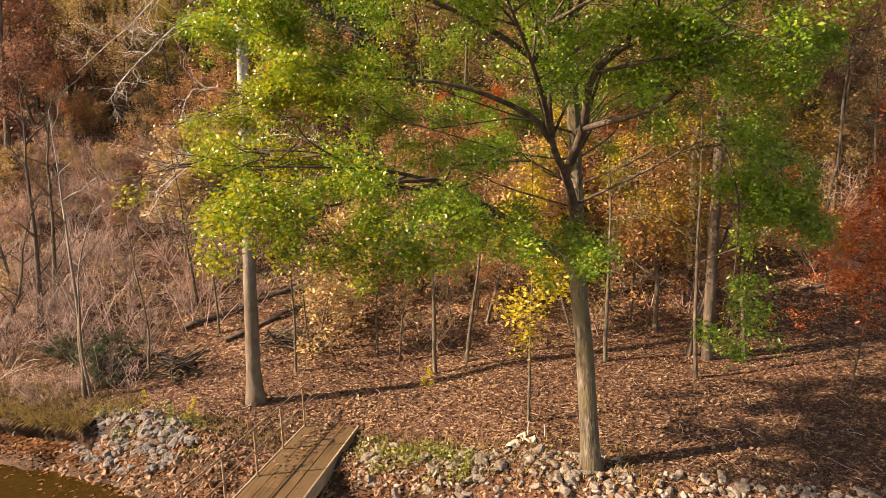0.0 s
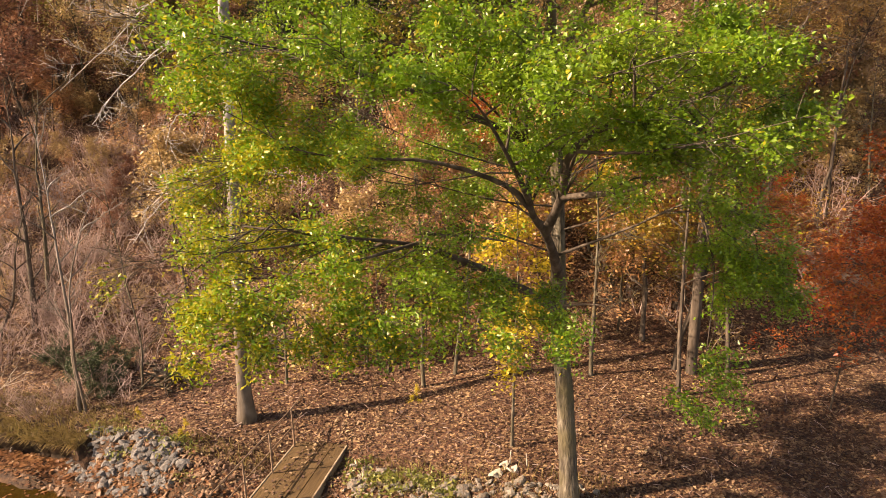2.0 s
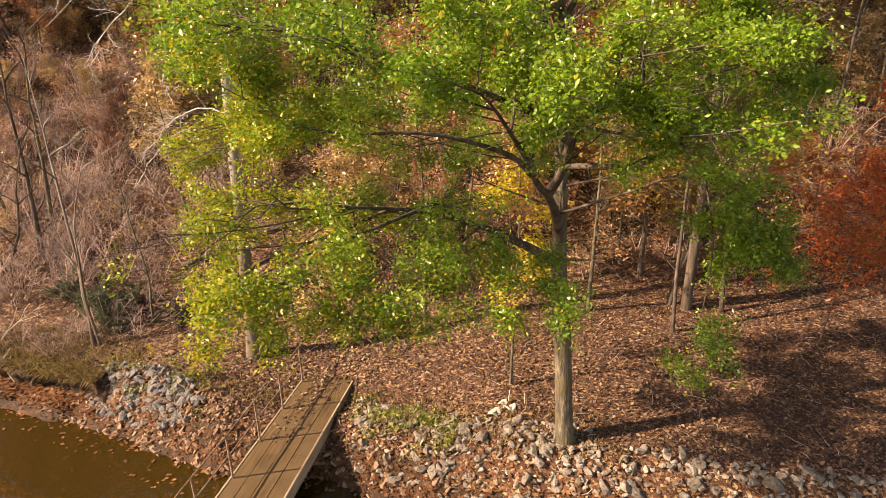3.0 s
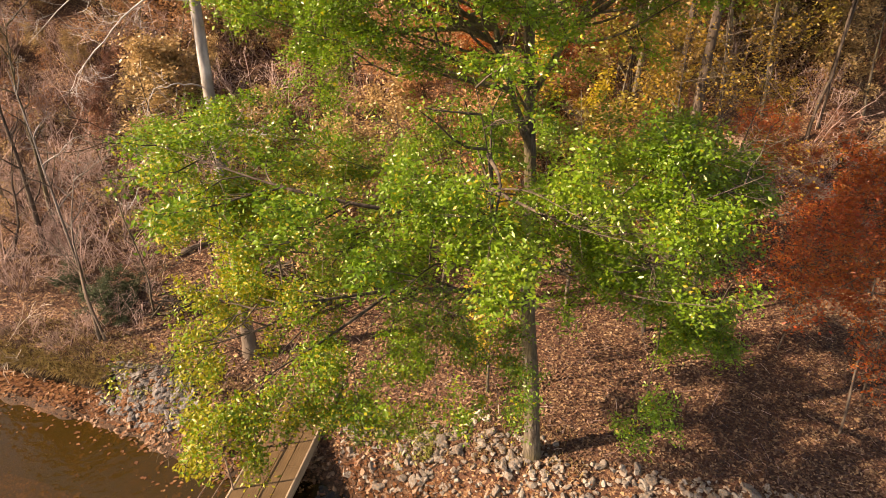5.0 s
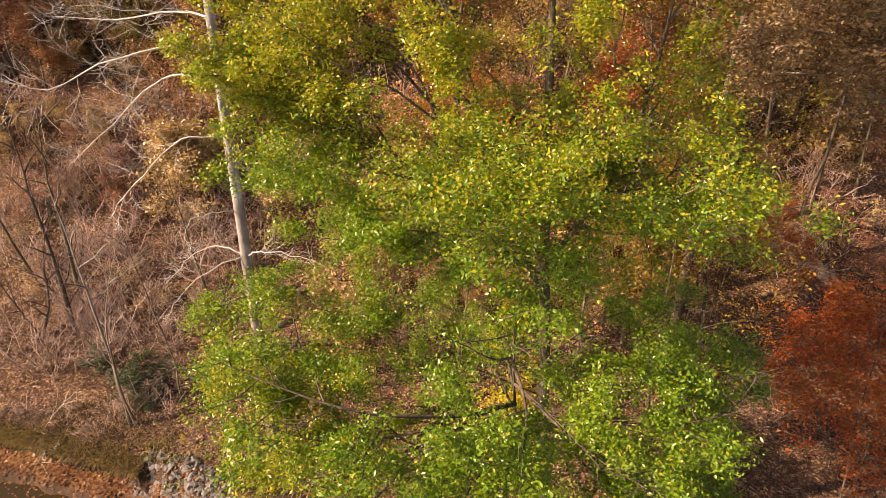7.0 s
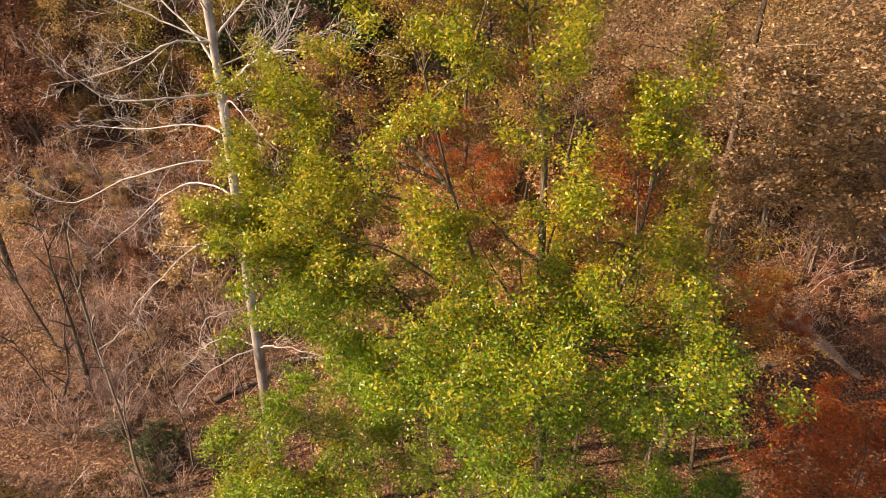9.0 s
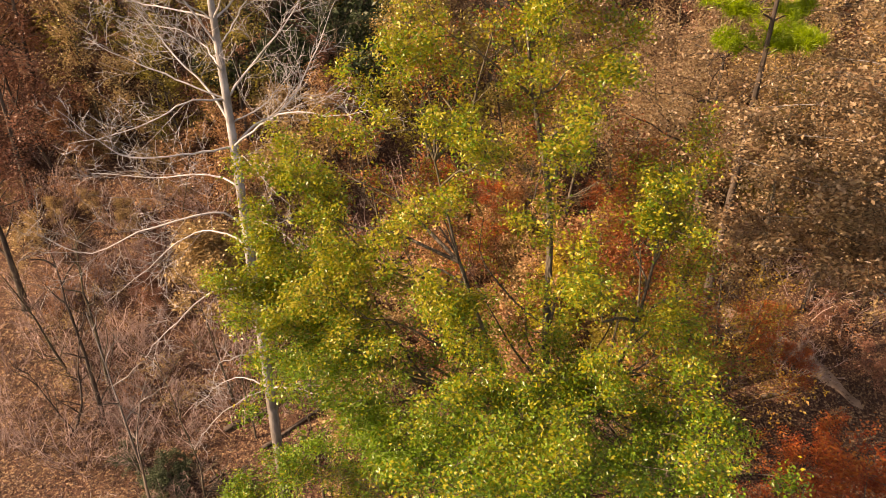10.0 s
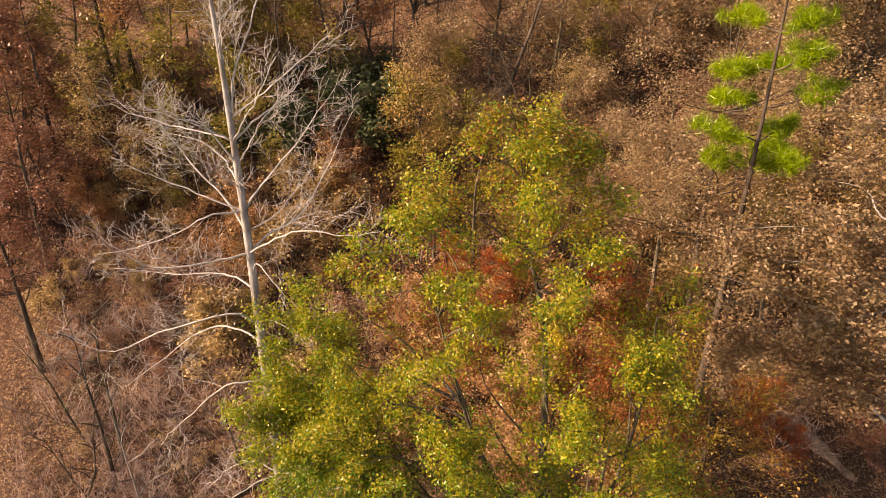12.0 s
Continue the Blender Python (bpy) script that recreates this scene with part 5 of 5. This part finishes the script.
def riprap(name, label, spots, rng, mat):
    bank = tagged(new(name), label, "stones")
    kinds = stone_meshes(rng, mat)
    for x, y, s in spots:
        ob = new("stone", kinds[rng.integers(len(kinds))])
        ob.parent = bank
        ob.matrix_basis = Matrix.LocRotScale((x, y, float(ground_z(x, y)) + 0.15 * s), Euler(rng.random(3) * np.array([0.7, 0.7, 6.28])), Vector((s,) * 3))


rng = np.random.default_rng(8)


def shore_spots(count, x0, x1, d0, d1, lo, hi):
    out = []
    for k in range(count):
        x = rng.uniform(x0, x1)
        out.append((x, float(np.interp(x, SHORE_X, SHORE_Y)) + rng.uniform(d0, d1), lo + (hi - lo) * rng.random() ** 2))
    return out


def joined_stones(name, label, spots, mat):
    """The lesser stones between, in one mesh."""
    g = Geo()
    kinds = [(np.array([v.co[:] for v in me.vertices]), [list(p.vertices) for p in me.polygons]) for me in stone_meshes(rng, mat, 8)]
    for x, y, s in spots:
        v, f = kinds[rng.integers(8)]
        turn = np.array(Euler(rng.random(3) * np.array([0.8, 0.8, 6.28])).to_matrix())
        g.add(v @ turn.T * s + np.array([x, y, float(ground_z(x, y)) + 0.12 * s]), np.array(f))
    tagged(new(name, g.mesh(name, mat, False)), label, "stones", kind="stuff")


riprap("riprap_bank", "grey and tan riprap stones on the lake bank", shore_spots(170, -4.1, 0.2, 0.15, 1.75, 0.08, 0.20) + shore_spots(130, 0.2, 8.5, 0.3, 1.35, 0.09, 0.24), rng, M_STONE)
joined_stones("cobbles", "small tan cobbles filling the lake bank", shore_spots(420, -4.2, 0.6, 0.0, 1.8, 0.05, 0.11) + shore_spots(420, 0.4, 9, 0.0, 1.3, 0.05, 0.12), M_STONE)
joined_stones("gravel", "fine grey-brown gravel between the stones", shore_spots(2600, -4.4, 9, -0.05, 1.6, 0.02, 0.05) + shore_spots(500, -10, -7.3, 0.1, 1.5, 0.02, 0.05), M_STONE_WET)
joined_stones("wet_cobbles", "brown wet stones at the waterline", shore_spots(520, -11, 4, -0.5, 0.4, 0.05, 0.14) + shore_spots(700, -10.8, -4.4, -0.35, 0.75, 0.05, 0.13) + shore_spots(500, -11, 3, -1.6, -0.2, 0.04, 0.12), M_STONE_WET)
pile = []
for k in range(290):
    u, w = rng.random() * 2 * math.pi, math.sqrt(rng.random())
    x, d = -9.15 + 1.6 * w * math.cos(u), 0.78 + 0.72 * w * math.sin(u)
    pile.append((x, float(np.interp(x, SHORE_X, SHORE_Y)) + d, 0.09 + 0.08 * rng.random()))
riprap("stone_pile", "heap of blue-grey broken stones at the water", pile, rng, M_STONE_BLUE)
joined_stones("shore_cobbles", "small broken stones round the heap", [(x + 0.8 * rng.normal() + 0.4, y - 0.2 + 0.3 * rng.normal(), s * 0.6) for x, y, s in pile], M_STONE_WET)


def sticks():
    """Broken twigs and straw lying among the leaves."""
    rng = np.random.default_rng(19)
    k = 3000
    y = -1.6 + 17 * rng.random(k) ** 1.5
    x = -2 + (rng.random(k) - 0.5) * (18 + 1.25 * (y + 8))
    z = ground_z(x, y)
    g = Geo()
    for p in np.stack([x, y, z + 0.03], 1)[z > WATER_Z + 0.1]:
        a, ln = rng.random() * math.pi, 0.12 + 0.36 * rng.random() ** 3
        d = np.array([math.cos(a), math.sin(a), 0.25 * rng.normal()]) * ln
        tube(g, [p, p + d * 0.5 + rng.standard_normal(3) * 0.015, p + d], [0.005, 0.006, 0.004], 3)
    tagged(new("fallen_twigs", g.mesh("fallen_twigs", M_TWIG)), "pale broken twigs lying among the leaves", "twigs", kind="stuff")


sticks()


def brush_pile(x, y, size, seed, label):
    rng = np.random.default_rng(seed)
    heap = thing("brush_pile", x, y, label, "brush pile", "brush piles")
    for k in range(34):
        a, t = rng.random() * 6.28, rng.normal() * 0.35
        c = np.array([rng.normal() * 0.35 * size, rng.normal() * 0.3 * size, (0.05 + 0.4 * rng.random()) * size])
        d = np.array([math.cos(a), math.sin(a), t]) * size * (0.4 + 0.5 * rng.random())
        g = Geo()
        line = np.array([c - d, c - d * 0.3 + rng.standard_normal(3) * 0.04, c + d * 0.4 + rng.standard_normal(3) * 0.05, c + d])
        line[:, 2] = np.maximum(line[:, 2], 0.02)
        tube(g, line, np.array([0.03, 0.028, 0.02, 0.008]) * (0.5 + 0.6 * rng.random()), 5)
        part("stick", g.mesh("stick", M_BARK if k % 3 else M_BARK_DARK), heap)


brush_pile(-7.1, 6.7, 0.9, 51, "tangled pile of dead branches on the slope")
brush_pile(-9.7, 5.6, 0.8, 52, "tangled pile of dead branches by the shore")


def driftwood():
    rng = np.random.default_rng(61)
    x0, y0 = -14.5, 3.9
    wood = thing("dead_limb", x0, y0, "bleached dead limb hanging over the bank", "dead branch")
    line = spline([(0, 0, 0.02), (0.5, -0.2, 0.35), (1.1, -0.4, 0.4), (1.7, -0.8, 0.1), (2.3, -1.1, -0.35)], 12)
    g, twigs = Geo(), Geo()
    tube(g, line, np.linspace(0.017, 0.005, 12), 7, 0.05, rng)
    part("limb", g.mesh("dead_limb", M_BARK_GREY), wood)
    sprout(line, 0.016, rng, twigs, 2, 0.5, 8, 0.2, 0.8, 0.05, None, 0.3, 4, 0.75, 0.006)
    part("branchwork", twigs.mesh("dead_twigs", M_BARK_GREY), wood, kind="stuff")


driftwood()


def slab(x, y, sx, sy, turn, tip):
    bm = bmesh.new()
    ring = [bm.verts.new((sx * math.cos(a) * (0.85 + 0.15 * math.sin(3 * a + turn)), sy * math.sin(a), 0.05 * math.sin(2 * a))) for a in np.linspace(0, 2 * math.pi, 9)[:-1]]
    face = bm.faces.new(ring)
    out = bmesh.ops.extrude_face_region(bm, geom=[face])
    bmesh.ops.translate(bm, verts=[v for v in out["geom"] if isinstance(v, bmesh.types.BMVert)], vec=(0.01, 0, 0.05))
    bmesh.ops.recalc_face_normals(bm, faces=bm.faces[:])
    me = bpy.data.meshes.new("stone_slab")
    bm.to_mesh(me)
    me.materials.append(M_PALE_STONE)
    ob = new("stone_slab", me)
    ob.location, ob.rotation_euler = (x, y, float(ground_z(x, y)) + 0.02), (tip, 0.1, turn)
    tagged(ob, "pale flat stone slab lying on the bank", "stone slab", "stone slabs")


slab(-1.25, 0.85, 0.16, 0.10, 0.4, 0.12)
slab(-0.93, 0.98, 0.15, 0.09, 2.9, 0.16)
slab(-1.08, 1.15, 0.11, 0.07, 0.2, 0.1)


def stake(x, y, h, lean):
    g = Geo()
    tube(g, [(0, 0, -0.1), (lean * 0.5, 0, h * 0.5), (lean, 0.01, h)], [0.014, 0.013, 0.012], 6)
    ob = new("stake", g.mesh("stake", M_BARK_GREY))
    ob.location = (x, y, float(ground_z(x, y)))
    tagged(ob, "short pale wooden stake in the leaves", "stake", "stakes")


stake(-0.95, 1.2, 0.3, 0.02)
stake(-0.62, 1.15, 0.26, -0.02)


def bridge_leaves():
    rng = np.random.default_rng(71)
    k = 300
    u, w = rng.random(k) ** 1.8 * 2.6, rng.normal(-0.12, 0.22, k)
    along = unit(np.array([-1.02, -8.0]))
    x = -4.98 + along[0] * u - along[1] * w
    y = 2.8 + along[1] * u + along[0] * w
    keep = abs(w) < 0.54
    g = Geo()
    flakes(g, np.stack([x, y, -0.405 + 0.03 * rng.random(k)], 1)[keep], 0.075, rng, 0.75, 0.6, -0.02)
    tagged(new("leaf_drift", g.mesh("leaf_drift", M_LITTER)), "dry leaves drifted over the bridge end", "fallen leaves", kind="stuff")


bridge_leaves()


# ---- low weeds between the stones ----
def weeds():
    rng = np.random.default_rng(81)
    g = Geo()
    for k in range(60):
        x = rng.uniform(-4.2, -2.0) if k < 42 else rng.uniform(-10.5, -7.4)
        y = float(np.interp(x, SHORE_X, SHORE_Y)) + rng.uniform(0.6, 1.9)
        p = np.array([x, y, float(ground_z(x, y)) + 0.06]) + rng.standard_normal((46, 3)) * np.array([0.11, 0.09, 0.045])
        leaves(g, p, 0.07, rng, 0.3, -0.3, 0.4)
    tagged(new("weeds", g.mesh("weeds", M_WEED)), "low yellow-green weeds among the shore stones", "weeds", kind="stuff")


weeds()
